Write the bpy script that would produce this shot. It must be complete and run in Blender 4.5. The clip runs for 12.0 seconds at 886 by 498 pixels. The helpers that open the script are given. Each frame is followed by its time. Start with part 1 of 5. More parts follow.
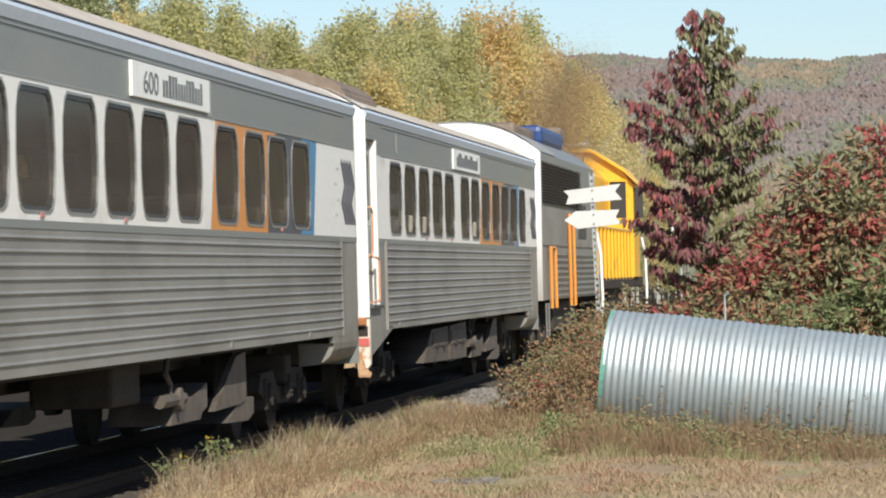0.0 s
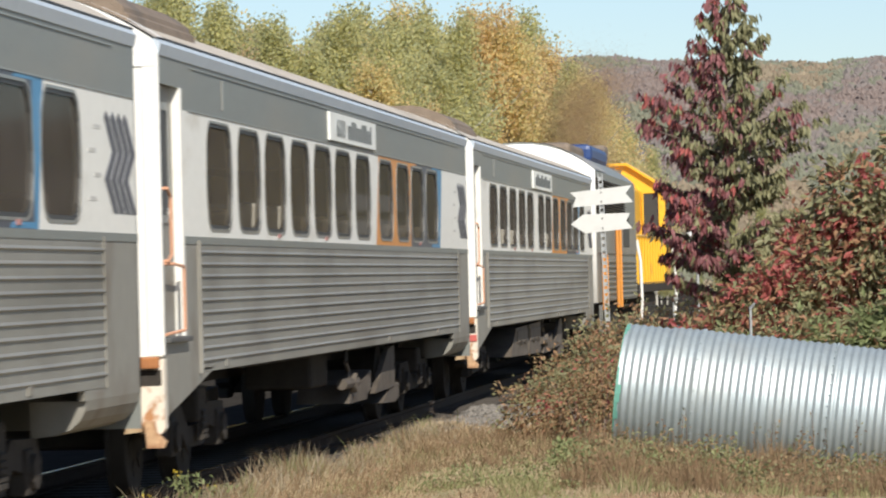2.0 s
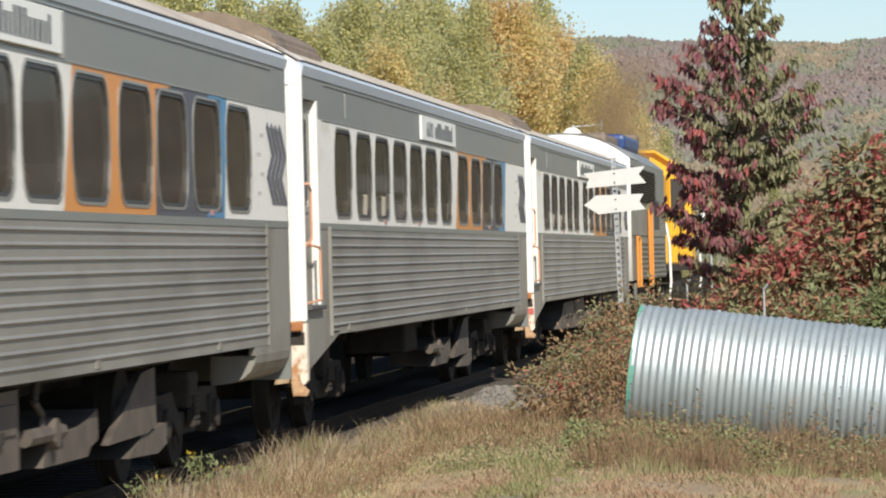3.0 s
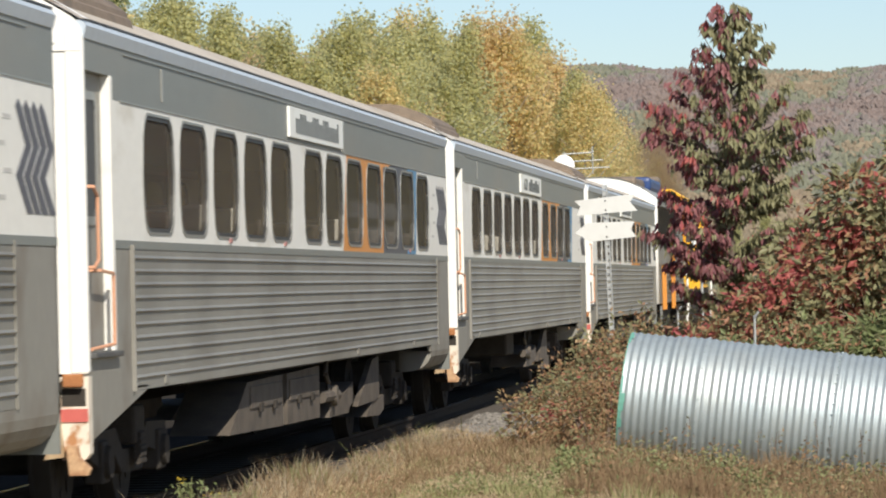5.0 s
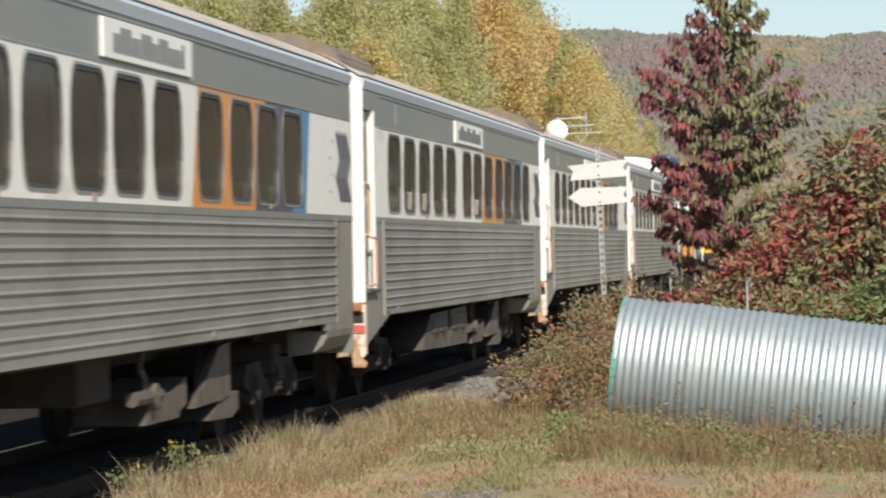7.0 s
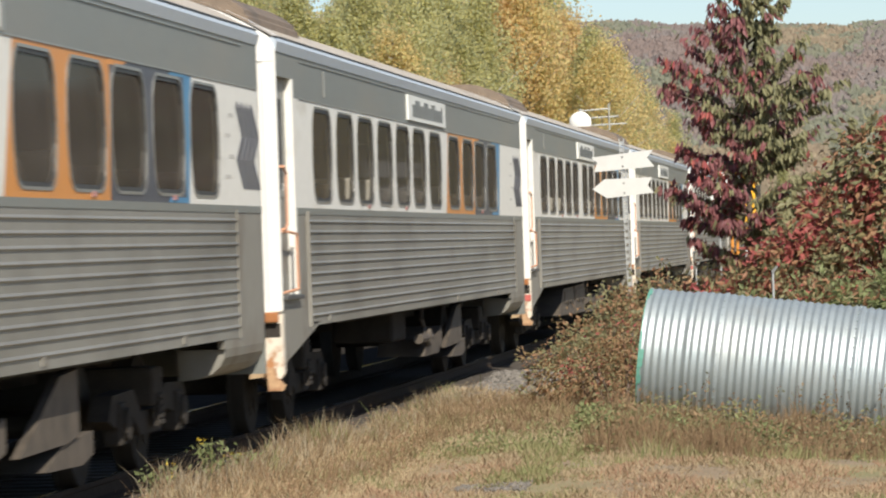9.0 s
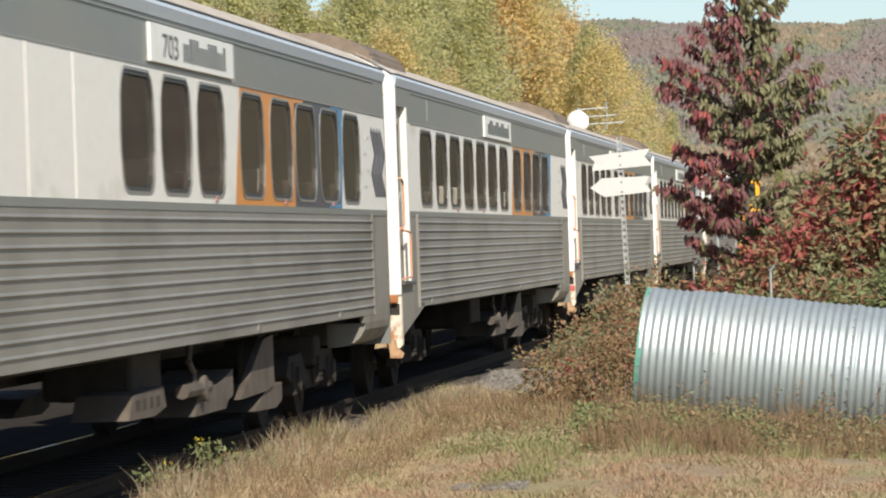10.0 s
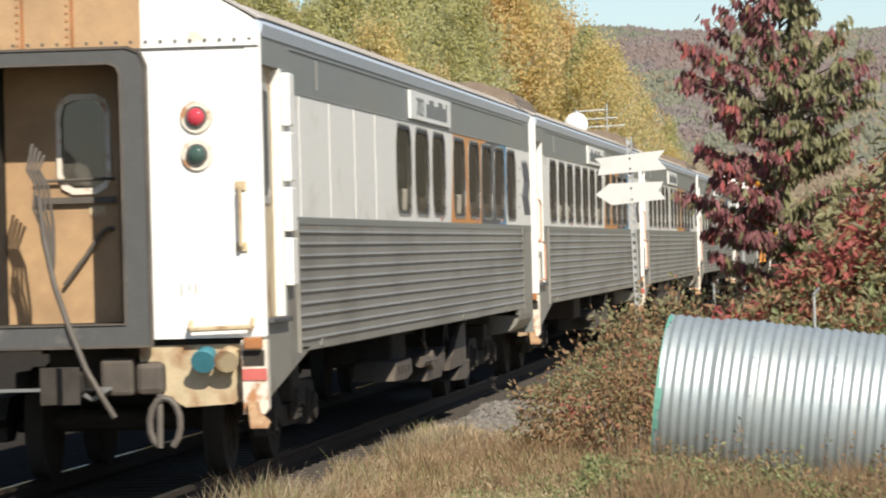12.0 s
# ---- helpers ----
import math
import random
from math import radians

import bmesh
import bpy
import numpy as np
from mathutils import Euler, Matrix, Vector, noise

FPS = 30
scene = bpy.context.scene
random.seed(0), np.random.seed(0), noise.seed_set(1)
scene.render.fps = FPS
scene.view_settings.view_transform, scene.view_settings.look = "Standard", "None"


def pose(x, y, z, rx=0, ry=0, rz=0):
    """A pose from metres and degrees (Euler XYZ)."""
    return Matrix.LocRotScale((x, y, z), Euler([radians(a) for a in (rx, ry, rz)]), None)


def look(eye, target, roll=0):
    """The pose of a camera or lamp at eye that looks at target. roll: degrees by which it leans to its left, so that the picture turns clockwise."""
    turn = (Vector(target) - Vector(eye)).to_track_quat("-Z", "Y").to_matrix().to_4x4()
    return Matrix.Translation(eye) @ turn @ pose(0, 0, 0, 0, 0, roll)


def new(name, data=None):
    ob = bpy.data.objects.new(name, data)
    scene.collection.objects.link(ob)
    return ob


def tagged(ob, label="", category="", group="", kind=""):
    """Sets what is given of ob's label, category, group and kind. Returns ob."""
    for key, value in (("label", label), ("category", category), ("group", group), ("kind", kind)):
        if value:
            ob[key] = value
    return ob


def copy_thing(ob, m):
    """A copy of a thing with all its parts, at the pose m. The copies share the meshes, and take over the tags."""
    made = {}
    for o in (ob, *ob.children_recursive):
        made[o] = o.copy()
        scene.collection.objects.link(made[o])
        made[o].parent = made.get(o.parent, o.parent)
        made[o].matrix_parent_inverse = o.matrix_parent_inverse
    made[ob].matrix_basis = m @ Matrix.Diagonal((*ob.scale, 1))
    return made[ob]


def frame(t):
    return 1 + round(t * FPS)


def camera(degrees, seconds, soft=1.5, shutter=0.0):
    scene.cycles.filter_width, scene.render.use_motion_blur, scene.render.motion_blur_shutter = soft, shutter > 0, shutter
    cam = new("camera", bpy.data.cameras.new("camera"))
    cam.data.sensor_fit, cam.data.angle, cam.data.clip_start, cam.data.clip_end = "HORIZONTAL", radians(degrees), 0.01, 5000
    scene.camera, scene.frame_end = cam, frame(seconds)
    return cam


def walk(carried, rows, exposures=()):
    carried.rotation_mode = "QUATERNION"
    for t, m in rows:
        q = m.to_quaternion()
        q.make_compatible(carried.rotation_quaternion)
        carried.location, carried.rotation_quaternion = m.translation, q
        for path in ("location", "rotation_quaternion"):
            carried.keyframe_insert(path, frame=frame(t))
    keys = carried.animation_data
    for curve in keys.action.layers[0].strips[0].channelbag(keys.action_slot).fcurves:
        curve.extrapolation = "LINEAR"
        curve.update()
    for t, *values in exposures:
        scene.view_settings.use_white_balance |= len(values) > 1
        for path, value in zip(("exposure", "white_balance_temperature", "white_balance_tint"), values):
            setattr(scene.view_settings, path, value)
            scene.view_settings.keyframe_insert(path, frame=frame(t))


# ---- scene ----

# ---------------------------------------------------------------- camera
EYE = 1.717
cam = camera(11.96, 12.0, soft=2.0, shutter=0.5)


def aim(x, y, z, yaw, pitch, roll):
    """Eye, then degrees to the left of the track's line, up, and the lean."""
    return pose(x, y, z, 90 + pitch, 0, yaw) @ pose(0, 0, 0, 0, 0, roll)


CAMERA_ROWS = [
    (0.0, 0.507, -4.513, EYE - 0.087, 5.827, 0.369, -1.461),
    (0.5, 0.21, -1.876, EYE - 0.035, 5.690, 0.338, -1.592),
    (1.0, 0, 0, EYE, 5.581, 0.446, -1.383),
    (1.5, 0, 0, EYE, 5.466, 0.468, -1.407),
    (2.0, 0, 0, EYE, 5.746, 0.395, -1.401),
    (2.5, 0, 0, EYE, 5.942, 0.193, -1.510),
    (3.0, 0, 0, EYE, 5.931, 0.142, -1.431),
    (3.5, 0, 0, EYE, 5.971, 0.200, -2.037),
    (3.7, 0, 0, EYE, 6.111, 0.330, -2.192),
    (5.3, 0, 0, EYE, 5.538, 0.465, -0.459),
    (5.5, 0, 0, EYE, 5.427, -0.023, 0.047),
    (6.0, 0, 0, EYE, 5.188, 0.011, -0.383),
    (6.5, 0, 0, EYE, 5.450, 0.034, -0.703),
    (7.0, 0, 0, EYE, 5.711, 0.020, -0.977),
    (7.2, 0, 0, EYE, 5.773, 0.119, -1.402),
    (8.8, 0, 0, EYE, 5.940, 0.022, -1.649),
    (9.0, 0, 0, EYE, 6.056, -0.056, -1.881),
    (9.5, 0, 0, EYE, 6.207, -0.085, -2.403),
    (10.0, 0, 0, EYE, 6.024, -0.070, -1.920),
    (10.5, 0, 0, EYE, 5.835, -0.170, -1.852),
    (11.0, 0, 0, EYE, 5.799, -0.153, -1.809),
    (11.5, -0.339, 3.545, EYE + 0.041, 5.752, -0.049, -1.793),
    (12.0, -0.677, 7.46, EYE + 0.085, 5.922, 0.011, -1.482),
]
walk(cam, [(r[0], aim(*r[1:])) for r in CAMERA_ROWS], exposures=[(0.0, 0.16, 6250, 10), (3.5, 0.14, 6380, 10), (6.5, 0.1, 6450, 10), (9.0, 0.14, 6500, 10), (12.0, 0.18, 6520, 10)])

# ---------------------------------------------------------------- light
SUN_FROM = Vector((0.34, -0.71, 0.64)).normalized()
world = bpy.data.worlds.new("sky")
world.use_nodes = True
scene.world = world
wn = world.node_tree
sky = wn.nodes.new("ShaderNodeTexSky")
sky.sky_type, sky.sun_disc = "NISHITA", False
sky.sun_elevation = math.asin(SUN_FROM.z)
sky.sun_rotation = math.atan2(SUN_FROM.x, SUN_FROM.y)
sky.dust_density, sky.air_density, sky.ozone_density = 0.5, 0.85, 2.0
wn.links.new(sky.outputs[0], wn.nodes["Background"].inputs[0])
wn.nodes["Background"].inputs[1].default_value = 0.105
sun = new("sun", bpy.data.lights.new("sun", "SUN"))
sun.data.energy, sun.data.angle, sun.data.color = 5.7, radians(0.6), (1.0, 0.925, 0.805)
sun.matrix_world = look(SUN_FROM * 50, (0, 0, 0))


# ---------------------------------------------------------------- materials
def material(name, color, rough=0.6, metal=0.0, grain=8.0, amount=0.15, fine=90.0, bump=0.1, stain=None, stain_at=(0.55, 0.75),
             stain_scale=1.5, spec=0.5, stretch=(1, 1, 1), tips=None, tip_random="island"):
    """A painted or grown surface: base colour with broad and fine variation, stains and a little relief."""
    m = bpy.data.materials.new(name)
    m.use_nodes = True
    n, l = m.node_tree.nodes, m.node_tree.links
    b = n["Principled BSDF"]
    b.inputs["Roughness"].default_value, b.inputs["Metallic"].default_value = rough, metal
    b.inputs["Specular IOR Level"].default_value = spec
    co = n.new("ShaderNodeTexCoord")
    mp = n.new("ShaderNodeMapping")
    mp.inputs["Scale"].default_value = stretch
    l.new(co.outputs["Object"], mp.inputs[0])
    broad, small = n.new("ShaderNodeTexNoise"), n.new("ShaderNodeTexNoise")
    broad.inputs["Scale"].default_value, small.inputs["Scale"].default_value = grain, fine
    broad.inputs["Detail"].default_value, small.inputs["Detail"].default_value = 4, 3
    l.new(mp.outputs[0], broad.inputs[0]), l.new(mp.outputs[0], small.inputs[0])
    mixed = n.new("ShaderNodeMath")
    mixed.operation = "ADD"
    l.new(broad.outputs[0], mixed.inputs[0]), l.new(small.outputs[0], mixed.inputs[1])
    ramp = n.new("ShaderNodeValToRGB")
    lo = [c * (1 - amount) for c in color]
    hi = [min(1, c * (1 + amount)) for c in color]
    ramp.color_ramp.elements[0].position, ramp.color_ramp.elements[1].position = 0.3, 0.7
    ramp.color_ramp.elements[0].color, ramp.color_ramp.elements[1].color = (*lo, 1), (*hi, 1)
    half = n.new("ShaderNodeMath")
    half.operation = "MULTIPLY"
    half.inputs[1].default_value = 0.5
    l.new(mixed.outputs[0], half.inputs[0]), l.new(half.outputs[0], ramp.inputs[0])
    out = ramp.outputs[0]
    if tips:
        geo = n.new("ShaderNodeNewGeometry" if tip_random == "island" else "ShaderNodeObjectInfo")
        pick = n.new("ShaderNodeValToRGB")
        for i, c in enumerate(tips):
            e = pick.color_ramp.elements[i] if i < 2 else pick.color_ramp.elements.new(0.5)
            e.position, e.color = i / max(1, len(tips) - 1), (*c, 1)
        l.new(geo.outputs["Random Per Island" if tip_random == "island" else "Random"], pick.inputs[0])
        mx = n.new("ShaderNodeMix")
        mx.data_type, mx.blend_type = "RGBA", "MIX"
        mx.inputs[0].default_value = 0.8
        l.new(out, mx.inputs[6]), l.new(pick.outputs[0], mx.inputs[7])
        out = mx.outputs[2]
    if stain:
        spot = n.new("ShaderNodeTexNoise")
        spot.inputs["Scale"].default_value, spot.inputs["Detail"].default_value = stain_scale, 8
        l.new(mp.outputs[0], spot.inputs[0])
        sr = n.new("ShaderNodeMapRange")
        sr.inputs[1].default_value, sr.inputs[2].default_value = stain_at
        l.new(spot.outputs[0], sr.inputs[0])
        mx = n.new("ShaderNodeMix")
        mx.data_type = "RGBA"
        l.new(sr.outputs[0], mx.inputs[0]), l.new(out, mx.inputs[6])
        mx.inputs[7].default_value = (*stain, 1)
        out = mx.outputs[2]
    l.new(out, b.inputs["Base Color"])
    if bump:
        bp = n.new("ShaderNodeBump")
        bp.inputs["Strength"].default_value, bp.inputs["Distance"].default_value = bump, 0.01
        l.new(mixed.outputs[0], bp.inputs["Height"]), l.new(bp.outputs[0], b.inputs["Normal"])
    return m


WHITE = material("white_paint", (0.74, 0.73, 0.68), 0.45, stain=(0.5, 0.46, 0.38), stain_at=(0.6, 0.85), stretch=(1, 0.6, 1.4), amount=0.06)
ENDWHITE = material("end_white_paint", (0.8, 0.79, 0.75), 0.4, stain=(0.55, 0.42, 0.26), stain_at=(0.66, 0.8), stain_scale=2.5, amount=0.05)
TAN = material("rust_dusted_paint", (0.42, 0.27, 0.14), 0.6, stain=(0.27, 0.17, 0.09), stain_at=(0.5, 0.8), amount=0.15)
GREY = material("grey_paint", (0.185, 0.195, 0.18), 0.45, stain=(0.22, 0.21, 0.18), stain_at=(0.5, 0.8), stretch=(1, 0.25, 1), amount=0.08)
STEEL = material("fluted_grey_panel", (0.265, 0.255, 0.225), 0.5, 0.25, stain=(0.16, 0.15, 0.125), stain_at=(0.45, 0.8), stretch=(1, 0.3, 1), amount=0.1)
SKIRT = material("grey_skirt", (0.235, 0.225, 0.195), 0.55, stain=(0.14, 0.11, 0.08), stain_at=(0.5, 0.75), amount=0.1)
ROOF = material("weathered_roof", (0.47, 0.42, 0.35), 0.65, stain=(0.33, 0.275, 0.215), stain_at=(0.48, 0.72), stretch=(1, 0.35, 1), amount=0.15)
GUTTER = material("gutter_metal", (0.47, 0.53, 0.59), 0.5, 0.1, amount=0.08)
HUMP = material("sooty_vent", (0.19, 0.145, 0.105), 0.7, amount=0.3, stain=(0.1, 0.085, 0.07), stain_at=(0.5, 0.7))
ORANGE = material("orange_livery", (0.6, 0.245, 0.045), 0.42, amount=0.06, stain=(0.45, 0.2, 0.07), stain_at=(0.6, 0.85))
DARKBLUE = material("slate_livery", (0.06, 0.062, 0.078), 0.42, amount=0.1)
BLUE = material("blue_livery", (0.06, 0.22, 0.4), 0.42, amount=0.06)
SEAL = material("window_seal", (0.035, 0.035, 0.034), 0.5, amount=0.2)
TRIM = material("window_trim", (0.32, 0.32, 0.3), 0.35, 0.6, amount=0.1)
RUST = material("rusty_step", (0.34, 0.14, 0.05), 0.8, stain=(0.12, 0.06, 0.03), amount=0.3)
POSTWHITE = material("chipped_post_white", (0.68, 0.62, 0.52), 0.5, stain=(0.4, 0.2, 0.09), stain_at=(0.56, 0.66), stain_scale=6, amount=0.1)
FOOT = material("rust_streaked_foot", (0.5, 0.32, 0.18), 0.7, stain=(0.25, 0.11, 0.05), stain_at=(0.45, 0.65), stain_scale=9, amount=0.2)
RAILING = material("orange_handrail", (0.58, 0.3, 0.18), 0.5, amount=0.1)
RED = material("red_reflector", (0.52, 0.13, 0.11), 0.35, amount=0.1)
REDLENS = material("red_lens", (0.5, 0.05, 0.07), 0.08, amount=0.05, bump=0)
GREENLENS = material("green_lens", (0.05, 0.09, 0.075), 0.08, amount=0.05, bump=0)
CREAM = material("worn_cream_steel", (0.5, 0.4, 0.25), 0.6, stain=(0.28, 0.15, 0.07), stain_at=(0.5, 0.7), stain_scale=5, amount=0.15)
TEAL = material("teal_coupling", (0.06, 0.22, 0.27), 0.5, amount=0.2)
UNDER = material("underframe_black", (0.05, 0.044, 0.038), 0.9, amount=0.3, spec=0.15)
GEAR = material("dusty_underframe_gear", (0.11, 0.09, 0.07), 0.75, stain=(0.06, 0.05, 0.04), stain_at=(0.4, 0.7), stain_scale=3, amount=0.2)
RUBBER = material("diaphragm_rubber", (0.075, 0.075, 0.072), 0.65, stain=(0.2, 0.19, 0.17), stain_at=(0.6, 0.8), stain_scale=4, amount=0.15)
CABLE = material("hose_rubber", (0.1, 0.085, 0.07), 0.6, amount=0.2)
INK = material("sign_ink", (0.1, 0.11, 0.11), 0.5, amount=0.1)
BOARD = material("sign_board_white", (0.76, 0.77, 0.73), 0.45, amount=0.05, stain=(0.55, 0.53, 0.47), stain_at=(0.6, 0.85))
CHEVRON = material("chevron_slate", (0.085, 0.085, 0.1), 0.5, amount=0.15)
PLATE = material("faded_red_plate", (0.4, 0.2, 0.18), 0.5, amount=0.2)
STENCIL = material("faded_stencil", (0.5, 0.49, 0.46), 0.5, amount=0.1)
SIGNWHITE = material("field_sign_white", (0.6, 0.6, 0.57), 0.5, amount=0.06, stain=(0.48, 0.47, 0.43), stain_at=(0.55, 0.8))
SEAT = material("seat_cloth", (0.085, 0.07, 0.058), 0.9, amount=0.2)
HEADREST = material("headrest_cover", (0.8, 0.8, 0.77), 0.8, amount=0.1)
LINING = material("car_lining", (0.075, 0.068, 0.056), 0.8, amount=0.15)
YELLOW = material("loco_yellow", (0.75, 0.42, 0.03), 0.4, amount=0.06, stain=(0.5, 0.27, 0.04), stain_at=(0.6, 0.8))
NAVY = material("navy_housing", (0.02, 0.05, 0.16), 0.45, amount=0.1)
# Stone far darker than real: the shade under the train is in its colour.
SHADED_BALLAST = material("shade_dark_ballast", (0.038, 0.034, 0.03), 0.9, grain=3, fine=40, amount=0.35, bump=0.6, spec=0.0)
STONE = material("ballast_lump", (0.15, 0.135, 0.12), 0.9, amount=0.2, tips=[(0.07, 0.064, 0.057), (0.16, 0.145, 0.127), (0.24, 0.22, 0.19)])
RAILSTEEL = material("rail_rust", (0.05, 0.038, 0.03), 0.8, amount=0.25, spec=0.1)
RAILHEAD = material("polished_rail_head", (0.5, 0.48, 0.45), 0.25, 0.95, amount=0.1)
TIMBER = material("tie_timber", (0.06, 0.05, 0.04), 0.85, amount=0.3, stretch=(0.3, 3, 1))
GALV = material("galvanised_steel", (0.42, 0.475, 0.485), 0.5, 0.6, grain=5, fine=60, amount=0.12, stain=(0.42, 0.44, 0.42), stain_at=(0.5, 0.8), bump=0.05)
GALVPOST = material("galvanised_post", (0.45, 0.46, 0.45), 0.5, 0.5, amount=0.25)
GREENMARK = material("green_marking_paint", (0.13, 0.33, 0.26), 0.5, amount=0.2)
DISH = material("white_dish", (0.8, 0.8, 0.78), 0.4, amount=0.05)
BARK = material("bark", (0.13, 0.1, 0.08), 0.9, amount=0.3, stretch=(3, 3, 0.5))
PALEBARK = material("pale_bark", (0.4, 0.38, 0.33), 0.85, amount=0.25, stretch=(3, 3, 0.6))


def glass(name, tint, gloss=0.07):
    m = bpy.data.materials.new(name)
    m.use_nodes = True
    n, l = m.node_tree.nodes, m.node_tree.links
    n.remove(n["Principled BSDF"])
    tr, gl, mx = (n.new("ShaderNode" + k) for k in ("BsdfTransparent", "BsdfGlossy", "MixShader"))
    tr.inputs[0].default_value = (*tint, 1)
    gl.inputs["Roughness"].default_value = gloss
    mx.inputs[0].default_value = 0.08
    dust, film = n.new("ShaderNodeBsdfDiffuse"), n.new("ShaderNodeMixShader")
    dust.inputs[0].default_value = (0.25, 0.225, 0.19, 1)
    grime = n.new("ShaderNodeTexNoise")
    grime.inputs["Scale"].default_value = 2.5
    span = n.new("ShaderNodeMapRange")
    span.inputs[3].default_value, span.inputs[4].default_value = 0.17, 0.36
    l.new(grime.outputs[0], span.inputs[0]), l.new(span.outputs[0], film.inputs[0])
    l.new(tr.outputs[0], film.inputs[1]), l.new(dust.outputs[0], film.inputs[2])
    l.new(film.outputs[0], mx.inputs[1]), l.new(gl.outputs[0], mx.inputs[2])
    l.new(mx.outputs[0], n["Material Output"].inputs[0])
    return m


GLASS = glass("tinted_glass", (0.42, 0.4, 0.36))


def leafy(name, tips, rough=0.55, through_light=0.35):
    m = material(name, tips[0], rough, tips=tips, amount=0.2, bump=0, spec=0.3)
    n, l = m.node_tree.nodes, m.node_tree.links
    b = n["Principled BSDF"]
    src = b.inputs["Base Color"].links[0].from_socket
    tl, mx = n.new("ShaderNodeBsdfTranslucent"), n.new("ShaderNodeMixShader")
    mx.inputs[0].default_value = through_light
    l.new(src, tl.inputs[0]), l.new(b.outputs[0], mx.inputs[1]), l.new(tl.outputs[0], mx.inputs[2])
    l.new(mx.outputs[0], n["Material Output"].inputs[0])
    return m


PALEROOF = material("pale_roof", (0.27, 0.265, 0.25), 0.55, amount=0.12, stain=(0.33, 0.31, 0.28), stain_at=(0.5, 0.7))
L_RED = leafy("dark_red_leaf", [(0.2, 0.095, 0.1), (0.27, 0.115, 0.115), (0.25, 0.18, 0.14), (0.33, 0.12, 0.125)])
L_CRIMSON = leafy("crimson_leaf", [(0.4, 0.09, 0.1), (0.34, 0.11, 0.09), (0.26, 0.15, 0.08), (0.48, 0.15, 0.12)])
L_OLIVE = leafy("olive_leaf", [(0.2, 0.2, 0.11), (0.3, 0.285, 0.15), (0.33, 0.25, 0.155), (0.25, 0.24, 0.125)])
L_MIX = leafy("turning_leaf", [(0.26, 0.25, 0.115), (0.36, 0.15, 0.1), (0.34, 0.29, 0.14), (0.42, 0.24, 0.14)])
L_GREEN = leafy("green_leaf", [(0.2, 0.235, 0.1), (0.28, 0.315, 0.14), (0.35, 0.335, 0.17), (0.16, 0.19, 0.085)])
L_BROWN = leafy("russet_leaf", [(0.3, 0.17, 0.1), (0.4, 0.26, 0.14), (0.4, 0.15, 0.1), (0.26, 0.23, 0.11)])
A_GREEN = leafy("aspen_green", [(0.46, 0.48, 0.26), (0.58, 0.58, 0.33), (0.52, 0.5, 0.3)], 0.7, 0.6)
A_LIME = leafy("aspen_lime", [(0.54, 0.53, 0.25), (0.66, 0.6, 0.27), (0.52, 0.51, 0.27)], 0.7, 0.6)
A_GOLD = leafy("aspen_gold", [(0.72, 0.58, 0.28), (0.8, 0.66, 0.33), (0.68, 0.6, 0.32)], 0.7, 0.6)
A_AMBER = leafy("aspen_amber", [(0.7, 0.5, 0.26), (0.64, 0.5, 0.28), (0.74, 0.56, 0.27)], 0.7, 0.6)
A_DUN = leafy("aspen_dun", [(0.56, 0.45, 0.29), (0.62, 0.49, 0.31), (0.52, 0.46, 0.28)], 0.7, 0.6)
G_DRY = leafy("dry_grass", [(0.31, 0.235, 0.145), (0.42, 0.335, 0.215), (0.24, 0.175, 0.105), (0.36, 0.275, 0.17)], 0.8, 0.2)
G_STRAW = leafy("straw_grass", [(0.4, 0.31, 0.185), (0.52, 0.42, 0.265), (0.31, 0.235, 0.14), (0.46, 0.36, 0.22)], 0.8, 0.2)
G_RUSSET = leafy("russet_grass", [(0.36, 0.22, 0.14), (0.3, 0.17, 0.11), (0.42, 0.28, 0.18)], 0.8, 0.2)
G_GREEN = leafy("green_grass", [(0.17, 0.185, 0.075), (0.25, 0.25, 0.11), (0.33, 0.285, 0.15)], 0.8, 0.2)
G_WEED = leafy("brown_weed", [(0.18, 0.125, 0.07), (0.27, 0.19, 0.105), (0.13, 0.125, 0.055), (0.22, 0.135, 0.08)], 0.8, 0.2)
G_SEED = leafy("pale_seed_stalk", [(0.3, 0.25, 0.17), (0.4, 0.34, 0.24), (0.22, 0.18, 0.12)], 0.8, 0.2)
YELLOWFLOWER = leafy("yellow_petal", [(0.7, 0.5, 0.04), (0.75, 0.6, 0.1)])


def ground_material():
    m = material("field_soil", (0.27, 0.205, 0.13), 0.95, grain=0.9, fine=22, amount=0.3, bump=0.6,
                 stain=(0.2, 0.2, 0.08), stain_at=(0.5, 0.66), stain_scale=0.45)
    return m


SOIL = ground_material()


# ---------------------------------------------------------------- mesh tools
def finish(name, bm, mat, parent=None, label="", smooth=False):
    me = bpy.data.meshes.new(name)
    bmesh.ops.recalc_face_normals(bm, faces=bm.faces[:])
    bm.to_mesh(me)
    bm.free()
    me.materials.append(mat)
    if smooth:
        me.polygons.foreach_set("use_smooth", [True] * len(me.polygons))
    ob = new(name, me)
    if parent:
        ob.parent = parent
    if label:
        ob["label"] = label
    return ob


def part(name, bm, mat, parent, label="", smooth=False):
    return finish(name, bm, mat, parent, label, smooth)


